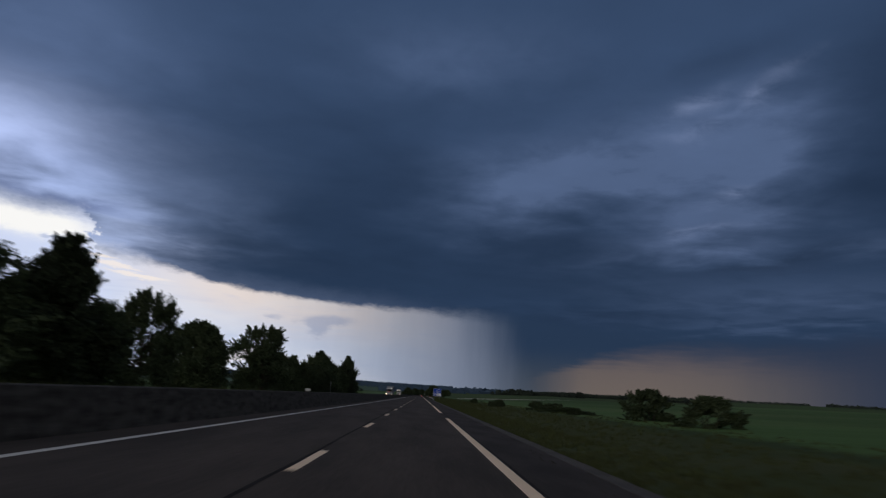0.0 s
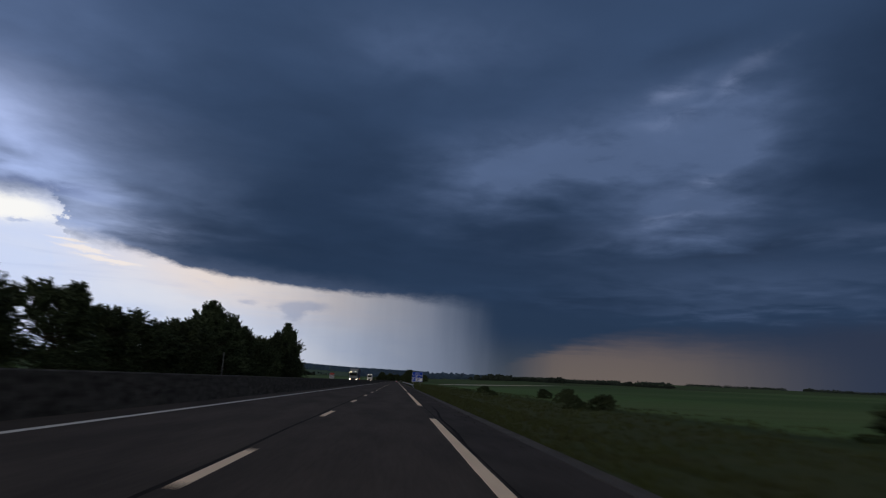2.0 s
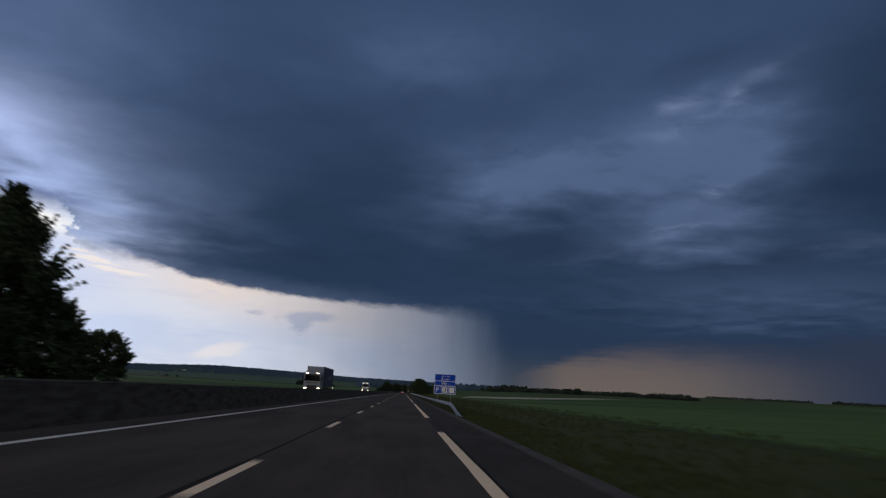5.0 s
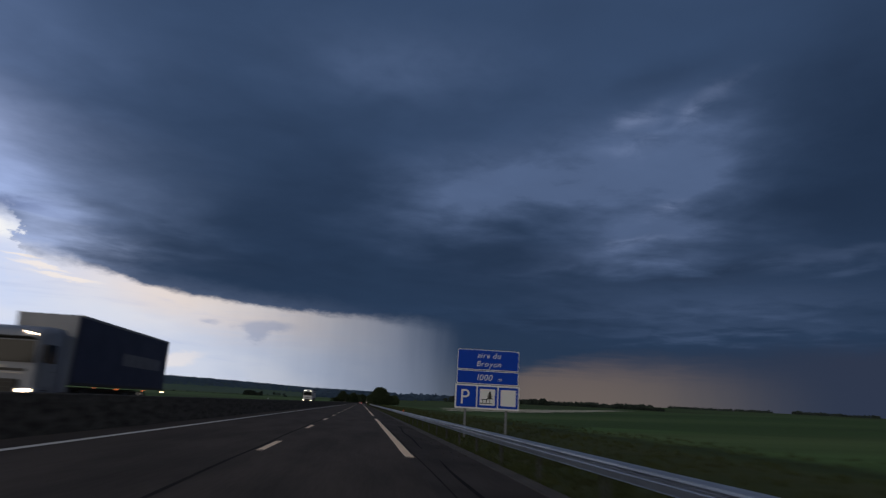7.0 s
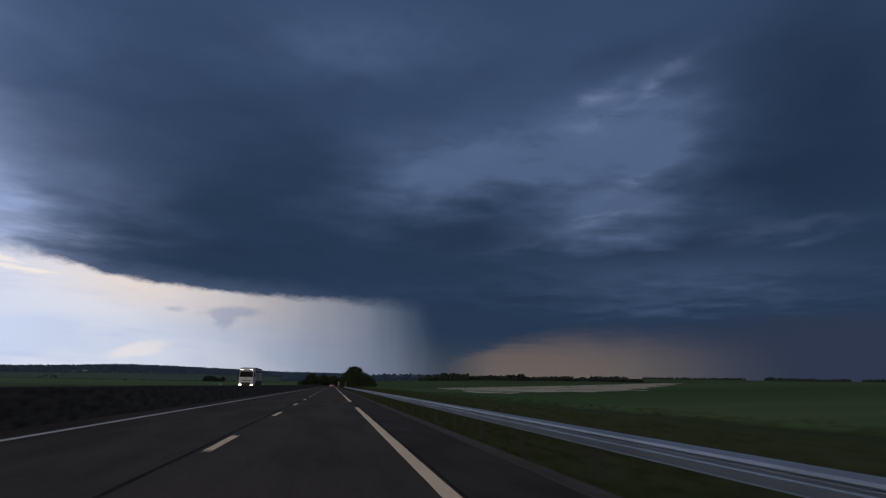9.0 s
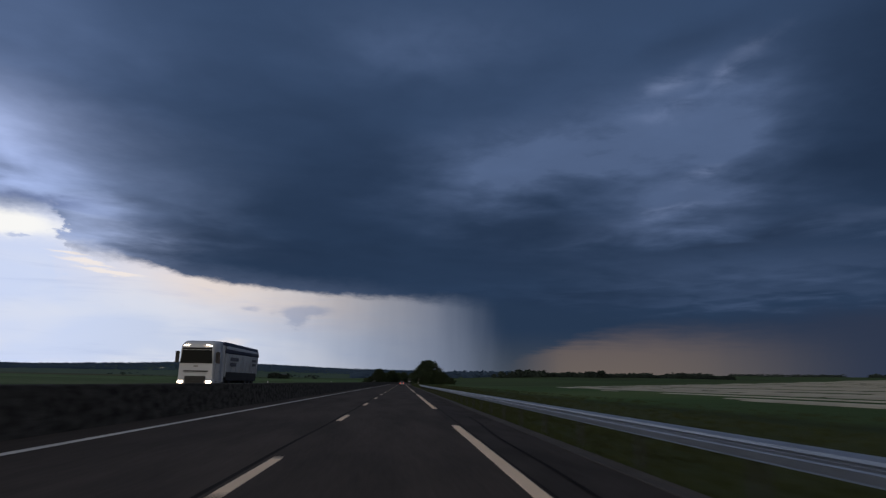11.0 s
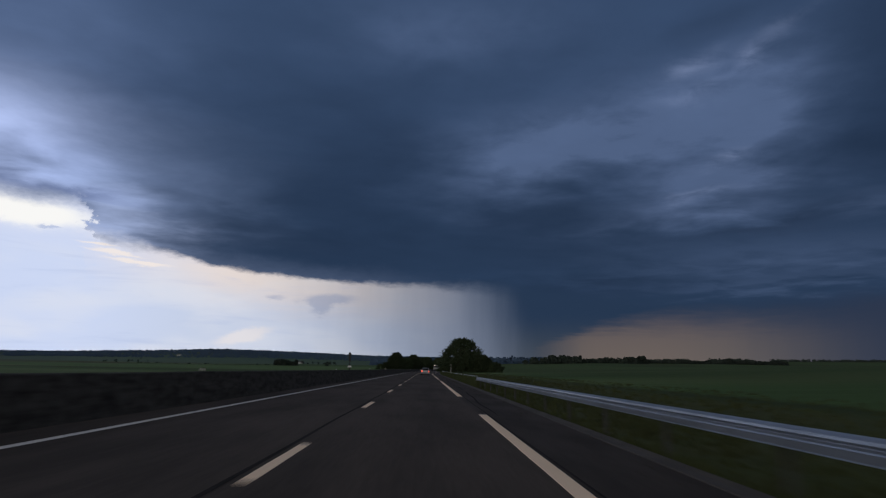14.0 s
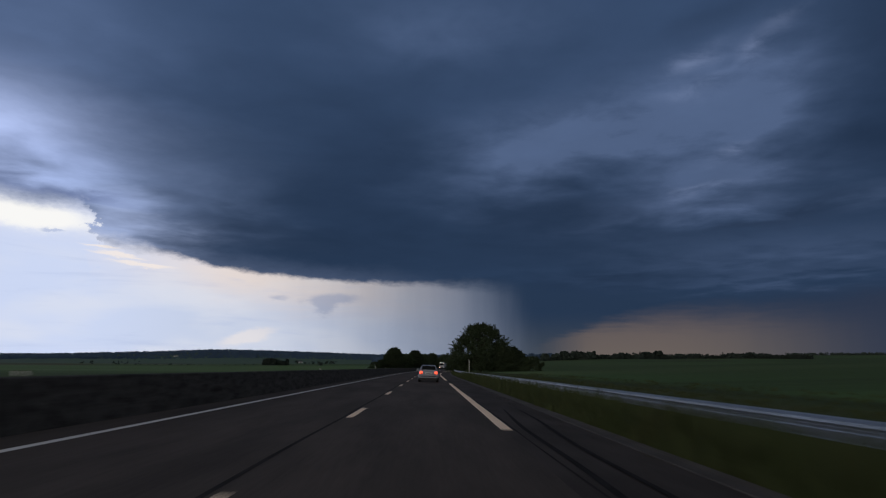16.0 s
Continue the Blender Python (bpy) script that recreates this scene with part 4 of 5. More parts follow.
LEFT_ROW_BEYOND = (
    ("broad_a", -22, 99.3, 0.98, 0.97), ("broad_b", -23, 106, 0.78, 0.8), ("broad_c", -22, 115, 0.72, 0.85), ("broad_b", -22, 124, 0.72, 0.85), ("broad_b", -23, 132, 0.62, 0.9),
    ("broad_c", -22, 139, 0.64, 0.85), ("broad_a", -23, 146, 0.66, 0.8), ("ragged", -22, 153, 0.95, 1.05), ("broad_a", -23, 157, 0.88, 0.8), ("broad_c", -22, 166, 0.83, 0.95), ("broad_b", -22, 175, 0.80, 0.95),
    ("broad_a", -23, 183, 0.72, 0.72), ("broad_b", -22.5, 193, 0.66, 0.6), ("spire_a", -22, 199, 0.81, 1.15), ("spire_a", -22, 211, 1.06, 1.2), ("spire_b", -22.5, 206, 0.75, 1.1),
    ("broad_b", -22.5, 217, 0.78, 0.8), ("broad_b", -22.5, 226, 0.55, 0.6), ("broad_c", -22.5, 162, 0.98, 0.65),
)
for i, (kind, x, y, h, w) in enumerate(LEFT_ROW + LEFT_ROW_BEYOND):
    plant(NURSERY[kind], x, y, 47 * i % 360, h, w)
FAR_ROW = (
    ("dome_b", -15.2, 868, 1.02, 1.05), ("dome_b", -6.0, 897, 0.96, 0.98), ("broad_b", -20.8, 864, 0.55, 0.6), ("bush_a", -24.0, 861, 1.1, 1.4), ("broad_c", -10.5, 884, 0.82, 0.9),
    ("dome_b", 3.0, 936, 0.88, 1.0), ("broad_a", -2.0, 925, 0.80, 0.9), ("dome_b", 11.0, 972, 0.86, 1.0), ("broad_c", 17.0, 1004, 0.95, 1.0), ("dome_b", 24.0, 1040, 0.98, 1.1), ("broad_a", 31.0, 1070, 0.95, 1.1), ("broad_b", 38.0, 1105, 1.2, 1.2), ("dome_b", 47.0, 1150, 1.05, 1.3),
)
for i, (kind, x, y, h, w) in enumerate(FAR_ROW):
    plant(NURSERY[kind], x, y, 61 * i % 360, h, w, "dark leafy tree standing where the road bends away")
for i, (kind, x, y, h, w) in enumerate((("dome_a", 15.0, 724, 0.98, 1.07), ("dome_b", 22.0, 716, 0.64, 0.80), ("bush_a", 25.6, 706, 1.2, 1.3))):
    plant(NURSERY[kind], x, y, 83 * i % 360, h, w, "large dense dark tree beside the guardrail and field")
for i, (kind, x, y, h, w) in enumerate((("bush_a", 19.3, 50.5, 0.86, 1.0), ("bush_a", 19.2, 39.5, 0.70, 0.92), ("bush_a", 16.8, 86, 0.45, 0.6), ("bush_b", 17.4, 80, 0.6, 1.0), ("bush_b", 17.2, 75.5, 0.75, 1.1), ("bush_b", 17.6, 70, 0.55, 1.2), ("bush_b", 17.5, 64, 0.4, 1.2), ("bush_b", 13.6, 110, 0.7, 0.5), ("bush_b", 14.9, 108, 0.75, 0.6), ("bush_b", 16.4, 122.5, 0.85, 0.65), ("bush_b", 17.5, 136, 0.75, 0.55), ("bush_b", 14.2, 150, 0.5, 0.5), ("bush_b", 15.4, 167, 0.8, 0.7), ("bush_b", 14.2, 180, 0.4, 0.6), ("bush_b", 19.5, 189, 0.3, 0.8))):
    plant(NURSERY[kind], x, y, 101 * i % 360, h, w)
for base in NURSERY.values():
    for ob in (*base.children_recursive, base):
        bpy.data.objects.remove(ob)

# ---- vehicles ----


def loft(stations, corner=3):
    """A closed hull through rounded cross-sections (y, half width low, half width high, z low, z high, rounding)."""
    bm = bmesh.new()
    rings = []
    for y, wl, wh, z0, z1, r in stations:
        ring = []
        for sx, sz, w in ((1, 1, wh), (-1, 1, wh), (-1, -1, wl), (1, -1, wl)):
            start = {(1, 1): 0, (-1, 1): 90, (-1, -1): 180, (1, -1): 270}[(sx, sz)]
            cx, cz = sx * (w - r), (z1 - r if sz > 0 else z0 + r)
            for i in range(corner + 1):
                a = radians(start + 90 * i / corner)
                ring.append(bm.verts.new((cx + r * math.cos(a), y, cz + r * math.sin(a))))
        rings.append(ring)
    k = len(rings[0])
    for a, b in zip(rings, rings[1:]):
        for i in range(k):
            f = bm.faces.new((a[i], a[(i + 1) % k], b[(i + 1) % k], b[i]))
            f.smooth = True
    bm.faces.new(rings[0][::-1])
    bm.faces.new(rings[-1])
    bmesh.ops.recalc_face_normals(bm, faces=bm.faces)
    return bm


def quad_slab(points, push):
    """A thin slab on four corner points, pushed out by a vector."""
    bm = bmesh.new()
    a = [bm.verts.new(p) for p in points]
    b = [bm.verts.new(Vector(p) + Vector(push)) for p in points]
    bm.faces.new(a[::-1])
    bm.faces.new(b)
    for i in range(4):
        bm.faces.new((a[i], a[(i + 1) % 4], b[(i + 1) % 4], b[i]))
    bmesh.ops.recalc_face_normals(bm, faces=bm.faces)
    return bm


def disc(bm, x0, x1, y, z, r, sides=20):
    return tube(bm, (x0, y, z), (x1, y, z), r, r, sides)


def wheel(parent, x0, x1, y, r, rim=0.62):
    w = part("wheel", disc(bmesh.new(), x0, x1, y, r, r, 24), BLACK_RUBBER, parent, "black tyre")
    out = x1 if abs(x1) > abs(x0) else x0
    s = 1 if out > 0 else -1
    part("rim", disc(bmesh.new(), out - 0.02 * s, out + 0.012 * s, y, r, r * rim, 18), RIM, w, "grey wheel rim")
    part("hub_cap", disc(bmesh.new(), out, out + 0.03 * s, y, r, r * 0.2, 12), RIM, w)


def silver_car(m):
    """A hatchback seen from behind; the rear bumper is at y = 0 and it heads along +y."""
    car = thing("car", m, "silver hatchback car with lit red tail lamps in the slow lane", "car")
    part("body", loft([(0.0, 0.72, 0.70, 0.34, 0.78, 0.10), (0.07, 0.82, 0.78, 0.26, 0.92, 0.12), (0.5, 0.86, 0.80, 0.22, 0.96, 0.12), (1.6, 0.87, 0.82, 0.20, 0.97, 0.12), (2.9, 0.87, 0.80, 0.20, 0.95, 0.12), (3.7, 0.85, 0.72, 0.22, 0.84, 0.14), (4.05, 0.72, 0.60, 0.30, 0.68, 0.14)]), SILVER, car)
    part("cabin", loft([(0.16, 0.72, 0.60, 0.88, 1.02, 0.05), (0.42, 0.76, 0.60, 0.90, 1.32, 0.10), (0.8, 0.78, 0.60, 0.90, 1.42, 0.12), (1.9, 0.78, 0.58, 0.90, 1.43, 0.12), (2.35, 0.77, 0.56, 0.90, 1.32, 0.10), (3.0, 0.74, 0.60, 0.86, 0.97, 0.04)]), SILVER, car, "silver roof and pillars")
    part("rear_window", quad_slab([(-0.60, 0.21, 1.00), (0.60, 0.21, 1.00), (0.52, 0.46, 1.31), (-0.52, 0.46, 1.31)], (0, -0.05, 0.03)), GLASS, car, "dark rear window")
    part("windscreen", quad_slab([(-0.64, 2.92, 0.99), (0.64, 2.92, 0.99), (0.52, 2.34, 1.33), (-0.52, 2.34, 1.33)], (0, 0.04, 0.03)), GLASS, car, "dark windscreen")
    for s in (-1, 1):
        part("side_window", quad_slab([(s * 0.755, 0.75, 0.99), (s * 0.755, 2.5, 0.99), (s * 0.61, 2.15, 1.35), (s * 0.61, 0.85, 1.36)], (s * 0.03, 0, 0.01)), GLASS, car, "dark side windows")
        lamp_part = part("tail_lamp", loft([(-0.015, 0.11, 0.10, 0.66, 0.88, 0.03), (0.10, 0.13, 0.12, 0.64, 0.90, 0.03)]), TAIL, car, "lit red tail lamp")
        lamp_part.location = (s * 0.62, 0, 0)
        part("lens", boxed(-0.08, 0.08, -0.03, 0.0, 0.66, 0.72, 0.005), TAIL_DIM, lamp_part, "dark red lower lens")
        part("mirror", boxed(s * 0.86, s * 1.02, 2.28, 2.42, 0.92, 1.06, 0.03), SILVER, car, "door mirror")
        for y in (0.72, 3.2):
            wheel(car, s * 0.66, s * 0.86, y, 0.30)
    bumper = part("bumper", loft([(-0.06, 0.70, 0.70, 0.36, 0.56, 0.05), (0.02, 0.82, 0.82, 0.32, 0.60, 0.06), (0.3, 0.875, 0.875, 0.32, 0.60, 0.06)]), SILVER, car, "silver rear bumper")
    part("rub_strip", boxed(-0.72, 0.72, -0.075, -0.05, 0.46, 0.52, 0.01), PLASTIC, bumper, "black rubbing strip")
    part("valance", loft([(-0.05, 0.70, 0.72, 0.20, 0.40, 0.04), (0.05, 0.80, 0.84, 0.18, 0.40, 0.05), (0.35, 0.86, 0.88, 0.18, 0.40, 0.05)]), PLASTIC, bumper, "black lower valance")
    part("number_plate", boxed(-0.26, 0.26, -0.03, 0.0, 0.66, 0.79, 0.006), SIGN_WHITE, car, "pale number plate with a dark bar")
    part("plate_bar", boxed(-0.20, 0.20, -0.036, -0.03, 0.69, 0.74), SIGN_BLACK, car, "dark bar on the plate")
    part("badge", boxed(-0.05, 0.05, -0.025, 0.0, 0.82, 0.88, 0.01), RIM, car, "small chrome badge")
    part("underside", boxed(-0.7, 0.7, 0.2, 3.8, 0.16, 0.30), PLASTIC, car, "dark underside")
    part("exhaust", tube(bmesh.new(), (-0.45, -0.04, 0.27), (-0.45, 0.3, 0.27), 0.03, 0.03, 10), RIM, car)


def lorry(m, label, trailer, shell=WHITE_PAINT, f=1.0):
    """An articulated lorry whose front is at y = 0 and which heads along -y. shell: the cab's paint; f: how tall the cab stands."""
    truck = thing("lorry", m, label, "lorry", "oncoming lorries")
    part("cab", loft([(0.0, 1.14, 1.08, 0.55, 3.22 * f, 0.16), (0.12, 1.22, 1.14, 0.42, 3.46 * f, 0.22), (0.5, 1.24, 1.18, 0.42, 3.64 * f, 0.26), (1.0, 1.24, 1.20, 0.42, 3.74 * f, 0.26), (2.05, 1.24, 1.20, 0.6, 3.78 * f, 0.26)]), shell, truck, "cab shell")
    part("windscreen", quad_slab([(-1.10, 0.02, 2.12 * f), (1.10, 0.02, 2.12 * f), (1.02, 0.05, 3.04 * f), (-1.02, 0.05, 3.04 * f)], (0, -0.06, 0.0)), GLASS, truck, "dark windscreen")
    part("sun_visor", quad_slab([(-1.04, 0.04, 3.06 * f), (1.04, 0.04, 3.06 * f), (1.0, -0.14, 3.15 * f), (-1.0, -0.14, 3.15 * f)], (0, -0.02, 0.05)), PLASTIC, truck, "dark sun visor")
    grille = part("grille", boxed(-0.70, 0.70, -0.135, 0.02, 0.62, 1.24, 0.04), PLASTIC, truck, "black lower radiator grille")
    for z in (0.74, 0.92, 1.10):
        part("slat", boxed(-0.62, 0.62, -0.155, -0.13, z, z + 0.05, 0.012), POST_STEEL, grille)
    part("air_slit", boxed(-0.86, 0.86, -0.03, 0.02, 1.52, 1.62, 0.02), PLASTIC, truck, "thin black air slit")
    part("chrome_strip", boxed(-0.80, 0.80, -0.045, -0.005, 1.44, 1.48, 0.008), RIM, truck, "thin bright strip")
    part("emblem", boxed(-0.16, 0.16, -0.095, -0.05, 1.86 * f, 1.98 * f, 0.02), RIM, truck, "plain chrome emblem bar")
    for s in (-0.42, 0.42):
        part("wiper", quad_slab([(s - 0.5, -0.05, 2.14 * f), (s + 0.3, -0.05, 2.20 * f), (s + 0.3, -0.05, 2.225 * f), (s - 0.5, -0.05, 2.165 * f)], (0, -0.02, 0)), PLASTIC, truck)
    bumper = part("bumper", loft([(-0.12, 1.10, 1.10, 0.38, 0.95, 0.12), (0.05, 1.24, 1.24, 0.34, 1.0, 0.1), (0.5, 1.25, 1.25, 0.34, 1.0, 0.1)]), shell, truck, "front bumper")
    part("intake", boxed(-0.62, 0.62, -0.15, -0.1, 0.42, 0.58, 0.02), PLASTIC, bumper, "black lower intake")
    part("number_plate", boxed(-0.26, 0.26, -0.175, -0.15, 0.60, 0.71), PLATE, truck, "pale number plate with a dark bar")
    for s in (-1, 1):
        part("head_lamp", boxed(s * 0.95 - 0.20, s * 0.95 + 0.20, -0.15, -0.05, 0.74, 0.92, 0.03), HEAD, truck, "lit warm head lamp")
        part("roof_lamp", quad_slab([(s * 0.98, 0.10, 3.30 * f), (s * 0.60, 0.06, 3.38 * f), (s * 0.60, 0.06, 3.44 * f), (s * 0.98, 0.10, 3.36 * f)], (0, -0.06, 0)), HEAD, truck, "lit roof marker lamp")
        part("mirror", boxed(s * 1.28, s * 1.44, 0.02, 0.16, 2.2 * f, 2.9 * f, 0.04), PLASTIC, truck, "tall black door mirror")
        part("side_window", quad_slab([(s * 1.235, 0.40, 2.15 * f), (s * 1.235, 1.35, 2.15 * f), (s * 1.215, 1.35, 2.95 * f), (s * 1.20, 0.52, 2.95 * f)], (s * 0.02, 0, 0)), GLASS, truck, "dark cab window")
        door = part("door", quad_slab([(s * 1.236, 0.36, 1.0), (s * 1.236, 1.42, 1.0), (s * 1.236, 1.42, 2.12 * f), (s * 1.236, 0.36, 2.12 * f)], (s * 0.012, 0, 0)), shell, truck, "cab door")
        part("door_handle", boxed(s * 1.258 - 0.012, s * 1.258 + 0.012, 1.18, 1.36, 1.55, 1.59, 0.005), PLASTIC, door)
        for z in (0.62, 0.84):
            part("step", boxed(s * 1.20 - 0.06, s * 1.20 + 0.06, 0.45, 0.95, z, z + 0.05, 0.01), PLASTIC, truck, "black cab step")
        part("fairing", boxed(s * 1.18 - 0.04, s * 1.18 + 0.04, 2.05, 2.7, 0.8, 3.5 * f, 0.03), shell, truck, "side fairing")
        part("side_skirt", boxed(s * 1.16 - 0.04, s * 1.16 + 0.04, 2.1, 3.2, 0.45, 1.05, 0.03), PLASTIC, truck, "dark tank and skirt")
        for y in (1.25, 4.4, 9.6, 10.9, 12.2):
            wheel(truck, s * 0.92, s * 1.22, y, 0.5, 0.55)
    part("chassis", boxed(-0.45, 0.45, 1.5, 13.4, 0.75, 1.05, 0.03), PLASTIC, truck, "dark chassis frame")
    if trailer == "box":
        bodywork = part("trailer_box", boxed(-1.26, 1.26, 2.9, 15.6, 1.12, 3.98, 0.05), NAVY, truck, "navy blue curtain-sided trailer")
        part("front_wall", boxed(-1.2, 1.2, 2.84, 2.9, 1.15, 3.95, 0.01), CAB_GREY, bodywork, "grey bulkhead")
        for s in (-1, 1):
            part("side_band", boxed(s * 1.262 - 0.006, s * 1.262 + 0.006, 8.4, 14.4, 2.2, 2.8, 0.004), BAND, bodywork, "faded pale band of unreadable lettering")
            part("lower_rail", boxed(s * 1.262 - 0.012, s * 1.262 + 0.012, 2.95, 15.55, 1.14, 1.24, 0.006), POST_STEEL, bodywork, "dull steel lower rail")
            part("rear_marker", boxed(s * 1.29 - 0.03, s * 1.29 + 0.03, 15.3, 15.4, 1.0, 1.06), HEAD, bodywork, "lit white end marker")
            part("top_rail", boxed(s * 1.25 - 0.03, s * 1.25 + 0.03, 2.95, 15.55, 3.9, 4.0, 0.01), RIM, bodywork)
            for y in (8.0, 12.0, 15.4):
                part("side_lamp", boxed(s * 1.27 - 0.02, s * 1.27 + 0.02, y, y + 0.12, 1.02, 1.08), MARKER, bodywork, "lit orange side marker")
    else:
        bodywork = part("tipper_body", loft([(3.0, 1.18, 1.25, 1.3, 3.45, 0.06), (3.3, 1.2, 1.26, 1.2, 3.5, 0.06), (13.8, 1.2, 1.26, 1.3, 3.5, 0.06), (14.0, 1.15, 1.22, 1.4, 3.4, 0.06)]), TIPPER, truck, "pale grey tipper trailer body")
        part("cover", loft([(2.9, 1.28, 1.1, 2.95, 3.72, 0.1), (3.3, 1.30, 1.18, 2.92, 3.80, 0.12), (13.9, 1.30, 1.18, 3.0, 3.76, 0.12), (14.1, 1.25, 1.1, 3.05, 3.66, 0.1)]), NAVY, bodywork, "dark blue tarpaulin cover")
        for s in (-1, 1):
            for k in range(9):
                part("rib", boxed(s * 1.25 - 0.02, s * 1.25 + 0.02, 3.6 + 1.18 * k, 3.66 + 1.18 * k, 1.55, 2.95, 0.008), TIPPER, bodywork)
            for y0, y1, z0, z1 in ((4.2, 6.6, 2.45, 2.7), (4.2, 6.0, 2.05, 2.3), (11.4, 13.0, 2.55, 2.75), (11.6, 12.8, 2.2, 2.4)):
                part("side_bar", boxed(s * 1.275 - 0.01, s * 1.275 + 0.01, y0, y1, z0, z1), BAND, bodywork, "dark bar of unreadable lettering")
            part("under_panel", boxed(s * 1.19 - 0.04, s * 1.19 + 0.04, 3.3, 13.4, 0.95, 1.62, 0.03), PLASTIC, bodywork, "dark underrun guard")
    return truck


lorry(pose(-10.9, 267.0, 0.09), "grey lorry with a navy curtain-sided trailer and lit lamps", "box", CAB_GREY, 0.87)
lorry(pose(-12.6, 427.0, 0.09), "white lorry with a grey tipper trailer and lit lamps", "tipper")
lorry(pose(-9.5 + bend(905), 905.0, 0.09, 0, 0, -math.degrees(bend_angle(905))), "distant white lorry with lit lamps coming round the bend", "tipper")
silver_car(pose(1.75, 608.0, road_z(1.75), 0, 1.72, 0))

# ---- distance ----


def canopy(verts, faces, rng, x, y, z, h, w, blades=16):
    for _ in range(blades):
        a = rng.uniform(0, 6.2832)
        u = rng.random()
        r = w * math.sqrt(max(0.05, 1 - (2 * u - 0.8) ** 2 / 1.6)) * rng.uniform(0.4, 1.0)
        cx, cy, cz = x + r * math.cos(a), y + r * math.sin(a), z + h * (0.08 + 0.86 * u)
        s, t, tilt = w * rng.uniform(0.35, 0.6), rng.uniform(0, 6.2832), rng.uniform(-0.5, 0.5)
        ux, uy = math.cos(t) * s, math.sin(t) * s
        i = len(verts)
        verts += [(cx - ux, cy - uy, cz - 0.5 * s + tilt * s * 0.4), (cx + ux, cy + uy, cz - 0.4 * s), (cx + ux * 0.6, cy + uy * 0.6, cz + 0.6 * s), (cx - ux * 0.7, cy - uy * 0.7, cz + 0.5 * s + tilt * s * 0.4)]
        faces.append((i, i + 1, i + 2, i + 3))


def woods(name, label, spots, seed, size, blades=16, lump=90.0, leafage=COPSE):
    rng = random.Random(seed)
    verts, faces = [], []
    for x, y in spots(rng):
        if math.hypot(x + 829, y - 2650) < 70:
            continue
        swell = 0.5 + 0.5 * noise.noise(Vector((x / lump, y / lump, seed)))
        h = size * (0.35 + 0.5 * rng.random() ** 2 + 0.9 * swell**2)
        canopy(verts, faces, rng, x, y, ground_z(x, y) - 0.5, h, h * rng.uniform(0.35, 0.6), blades)
    tagged(new(name, mesh_of(name, verts, faces, leafage)), label, "woods", kind="stuff")


def from_azimuth(rng, a0, a1, d0, d1, count, gaps=0.0, seed=0.0):
    for _ in range(count):
        a, d = rng.uniform(a0, a1), rng.uniform(d0, d1)
        if gaps and noise.noise(Vector((a * 0.45, seed, 0.0))) < gaps:
            continue
        yield math.sin(radians(a)) * d, 280 + math.cos(radians(a)) * d


woods("hill_woods", "dark wooded ridge along the far hills", lambda r: from_azimuth(r, -42, 3, 2350, 3400, 11000), 5, 8, 9, 400.0, HAZED_WOODS)
woods("hill_woods", "dark wood on the slope ahead of the road", lambda r: from_azimuth(r, -4, 9, 1500, 2300, 900), 6, 12, 16, 90.0, HAZED_WOODS)
woods("field_woods", "broken dark tree line along the far field edge", lambda r: from_azimuth(r, 8, 26, 1700, 1900, 1500), 7, 7.5)
woods("field_woods", "thin far tree line on the plain's horizon", lambda r: from_azimuth(r, 8, 44, 2500, 2900, 1800, -0.3, 9.1), 8, 9, 12, 200.0)
for at, deep, count, tall in (((246, 1670), 22, 44, 15.0), ((215, 1665), 16, 22, 12.0), ((300, 1690), 20, 16, 10.0), ((352, 1722), 10, 18, 12.0), ((410, 1753), 11, 28, 15.0), ((386, 1740), 8, 12, 12.0), ((520, 1815), 16, 14, 9.0), ((623, 1870), 13, 28, 12.0), ((655, 1885), 8, 12, 11.0)):
    woods("field_copse", "small dark copse rising from the far field edge", lambda r: ((at[0] + r.gauss(0, deep), at[1] + r.gauss(0, 8)) for _ in range(count)), 40 + at[0], tall, 40, 25.0)
woods("valley_hedges", "scattered dark hedges and copses in the valley fields", lambda r: from_azimuth(r, -40, -4, 900, 2200, 420, 0.22, 2.7), 9, 4.5)
woods("valley_copse", "small dark copse in the field beyond the median", lambda r: ((-149 + r.gauss(0, 5), 1203 + r.gauss(0, 6)) for _ in range(22)), 10, 7, 60)
woods("valley_hedges", "low dark hedge line in the farmland", lambda r: ((-165 - i * 2.6 + r.gauss(0, 2), 1215 + i * 0.9 + r.gauss(0, 3)) for i in range(70)), 14, 2.2)


def farmhouse(x, y, turn, long, label):
    ob = thing("farm_building", pose(x, y, ground_z(x, y) - 0.3, 0, 0, turn), label, "farm building", "farm buildings")
    part("wall", boxed(-long / 2, long / 2, -4, 4, 0, 3.4), HOUSE_WALL, ob)
    bm = bmesh.new()
    h = long / 2 + 0.4
    v = [bm.verts.new(p) for p in ((-h, -4.5, 3.3), (h, -4.5, 3.3), (h, 4.5, 3.3), (-h, 4.5, 3.3), (-h, 0, 5.8), (h, 0, 5.8))]
    for f in ((0, 1, 5, 4), (2, 3, 4, 5), (0, 4, 3), (1, 2, 5), (3, 2, 1, 0)):
        bm.faces.new([v[i] for i in f])
    part("roof", bm, HOUSE_ROOF, ob)
    for k in range(-2, 3):
        part("window", boxed(k * long / 6 - 0.6, k * long / 6 + 0.6, -4.04, -3.98, 1.1, 2.3), GLASS, ob)


farmhouse(-829, 2708, 18, 13, "white distant farm building below the wooded hills")
farmhouse(-292, 2036, 8, 12, "small white house beyond the valley copse")


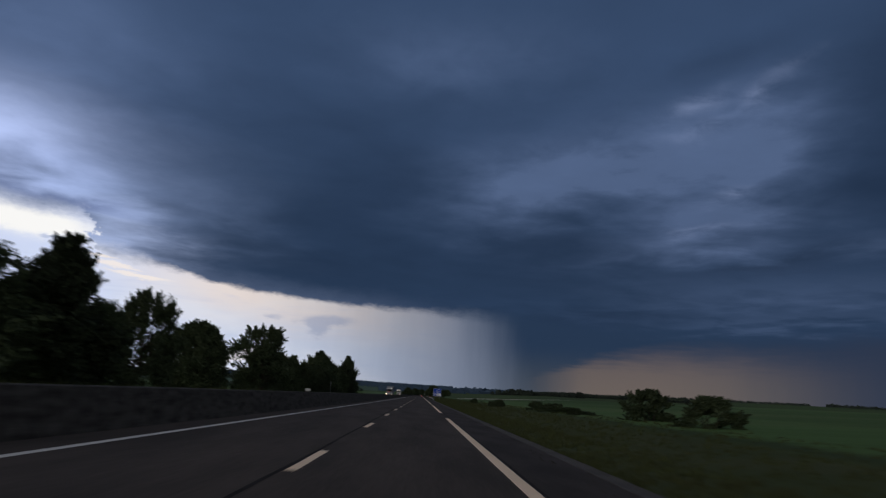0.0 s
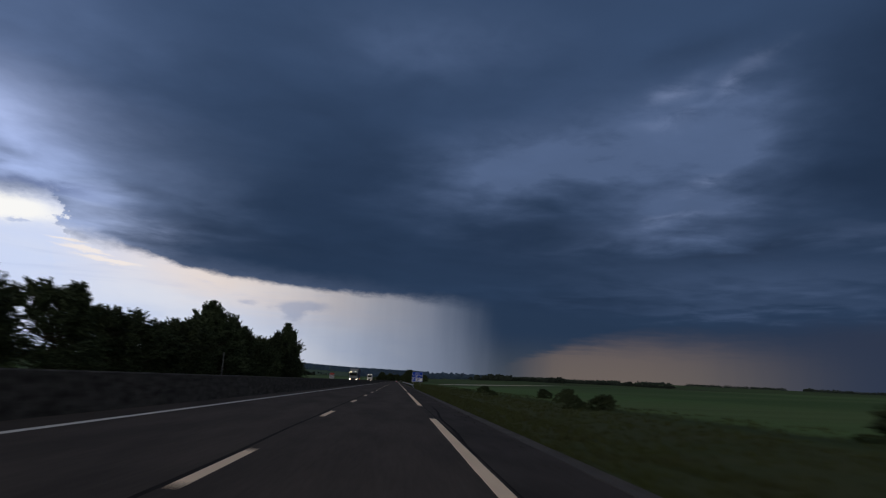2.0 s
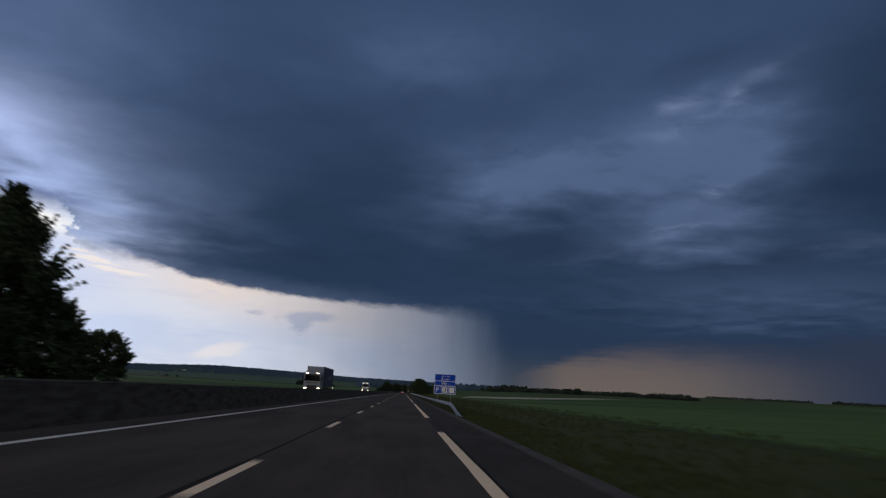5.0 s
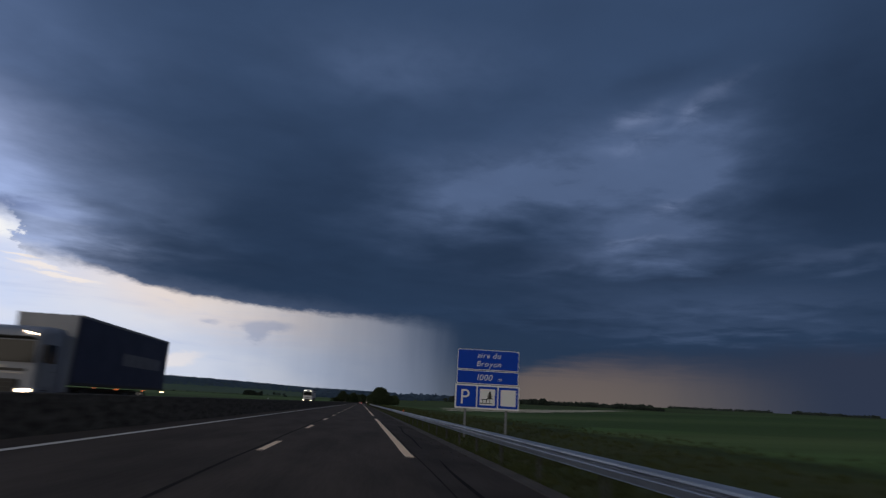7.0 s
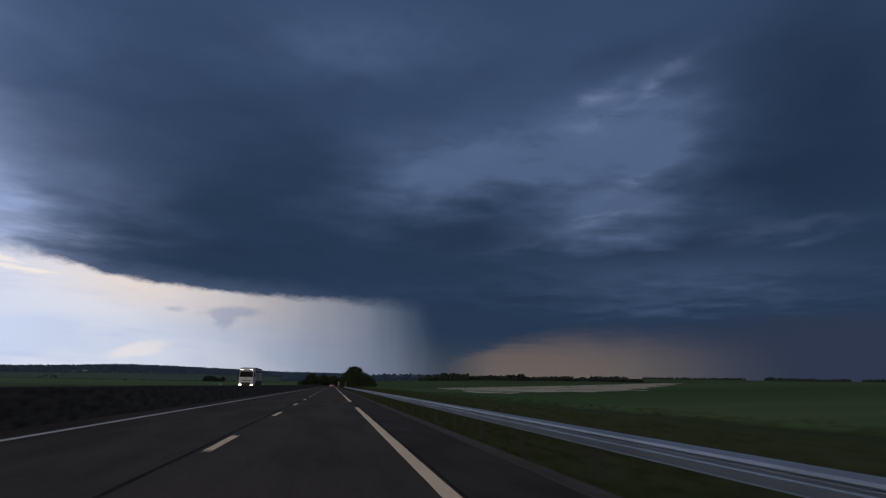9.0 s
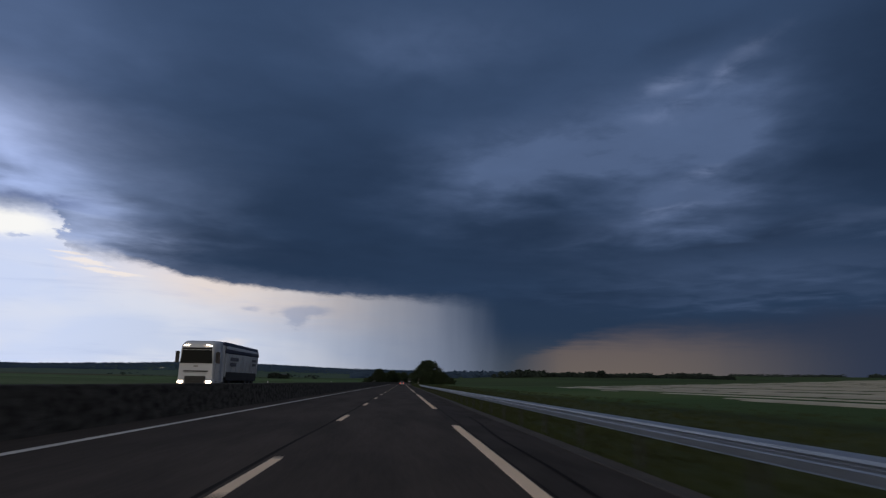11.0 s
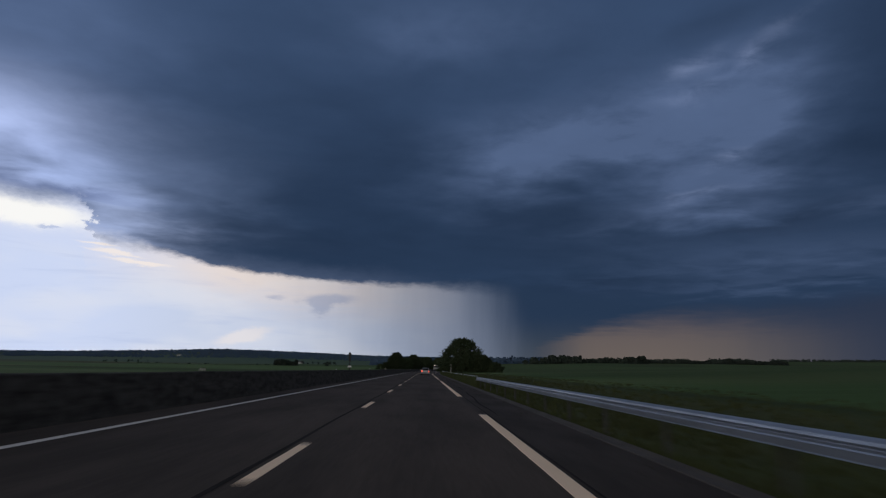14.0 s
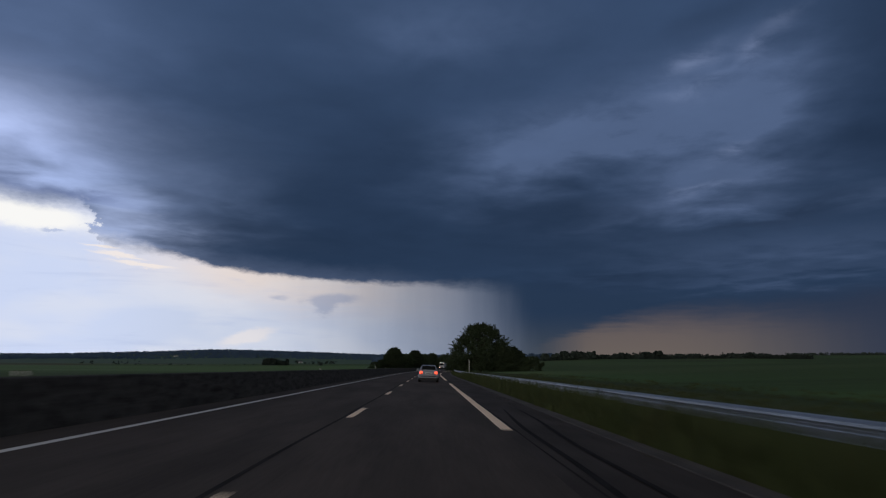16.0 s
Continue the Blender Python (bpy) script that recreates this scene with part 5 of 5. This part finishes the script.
def film_field():
    """Long rows of pale plastic film over a crop, in the field beyond the guardrail."""
    rng = random.Random(17)
    verts, faces = [], []
    for k in range(56):
        if k % 9 == 4 or k in (2, 29):
            continue
        x = 25 + 1.8 * k
        y = 402 + 1.6 * max(0.0, x - 45) + rng.uniform(-6, 6)
        end = min(525, 402 + 9 * (x - 23)) + rng.uniform(-8, 6)
        while y < end:
            piece = rng.uniform(15, 60)
            w = 0.62 * rng.uniform(0.6, 1.2)
            ys = steps(y, min(end, y + piece), 6)
            i0 = len(verts)
            for yy in ys:
                xx = x + 0.3 * noise.noise(Vector((x, yy / 30, 0)))
                g = surface_z(xx, yy)
                verts += [(xx - w, yy, g - 0.02), (xx - w * 0.8, yy, g + 0.05), (xx + w * 0.8, yy, g + 0.06), (xx + w, yy, g - 0.02)]
            for j in range(len(ys) - 1):
                for i in range(3):
                    a = i0 + j * 4 + i
                    faces.append((a, a + 1, a + 5, a + 4))
            y += piece + rng.choice((0.5, 1, 4, 14))
    tagged(new("crop_film_rows", mesh_of("crop_film_rows", verts, faces, FILM)), "pale plastic film laid in long rows over the field crop", "crop cover", kind="stuff")


film_field()


def grass_sheet(label, seed, patches, mat):
    """Loose grass blades. patches: (count, x range, y range, height range, blades, crowding towards the first x and y)."""
    rng = random.Random(seed)
    verts, faces = [], []
    for count, (x0, x1), (y0, y1), (h0, h1), blades, crowd in patches:
        for _ in range(count):
            x, y = x0 + (x1 - x0) * rng.random() ** crowd, y0 + (y1 - y0) * rng.random() ** crowd
            x += bend(y)
            z, tall = surface_z(x, y), rng.uniform(h0, h1)
            for _ in range(blades):
                a, lean = rng.uniform(0, 6.2832), rng.uniform(0.1, 0.5)
                bx, by = x + rng.uniform(-0.14, 0.14), y + rng.uniform(-0.14, 0.14)
                h = tall * rng.uniform(0.5, 1.2)
                w = 0.02 + 0.02 * rng.random()
                dx, dy = math.cos(a), math.sin(a)
                i = len(verts)
                verts.extend([(bx - dy * w, by + dx * w, z - 0.03), (bx + dy * w, by - dx * w, z - 0.03), (bx + dx * lean * h, by + dy * lean * h, z + h)])
                faces.append((i, i + 1, i + 2))
    tagged(new("grass", mesh_of("grass", verts, faces, mat)), label, "grass", kind="stuff")


def verge_grass():
    grass_sheet("rough green grass along the verge and ditch", 23, (
        (16000, (5.8, 9.0), (4, 660), (0.10, 0.18), 8, 1.0), (9000, (8.0, 14.0), (4, 660), (0.10, 0.20), 7, 1.0), (5000, (13.0, 18.5), (4, 660), (0.08, 0.15), 7, 1.0), (5000, (-21, -16.3), (20, 240), (0.3, 0.5), 6, 1.0),
    ), GRASS)
    grass_sheet("long pale grass half hiding the second guardrail", 24, (
        (2400, (6.12, 6.40), (539, 640), (0.78, 0.98), 5, 1.2), (3200, (5.98, 6.38), (539, 640), (0.58, 0.80), 6, 1.0), (5000, (5.82, 6.2), (539, 640), (0.22, 0.45), 7, 1.0), (1500, (6.7, 8.2), (536, 650), (0.45, 0.75), 6, 1.0), (2500, (5.9, 9.5), (640, 720), (0.5, 0.8), 6, 1.0),
    ), LONG_GRASS)


verge_grass()


def verge_gravel():
    """Loose grit and small stones along the ragged edge between shoulder and grass."""
    rng = random.Random(29)
    verts, faces = [], []
    for _ in range(9000):
        y = rng.uniform(2, 640)
        x = 5.74 + abs(rng.gauss(0, 0.14)) if rng.random() < 0.75 else rng.uniform(4.6, 5.3)
        z = surface_z(x, y) if x > 5.5 else road_z(x) - 0.014
        r = rng.uniform(0.012, 0.045)
        i = len(verts)
        for dx, dy, dz in ((1, 0.2, 0), (-0.3, 1, 0), (-0.8, -0.7, 0), (0.1, 0.1, 0.8)):
            verts.append((x + dx * r * rng.uniform(0.7, 1.3), y + dy * r * rng.uniform(0.7, 1.3), z + dz * r - 0.002))
        faces += [(i, i + 1, i + 3), (i + 1, i + 2, i + 3), (i + 2, i, i + 3)]
    tagged(new("gravel", mesh_of("gravel", verts, faces, GRAVEL)), "loose grit and small stones along the shoulder's edge", "gravel", kind="stuff")


verge_gravel()
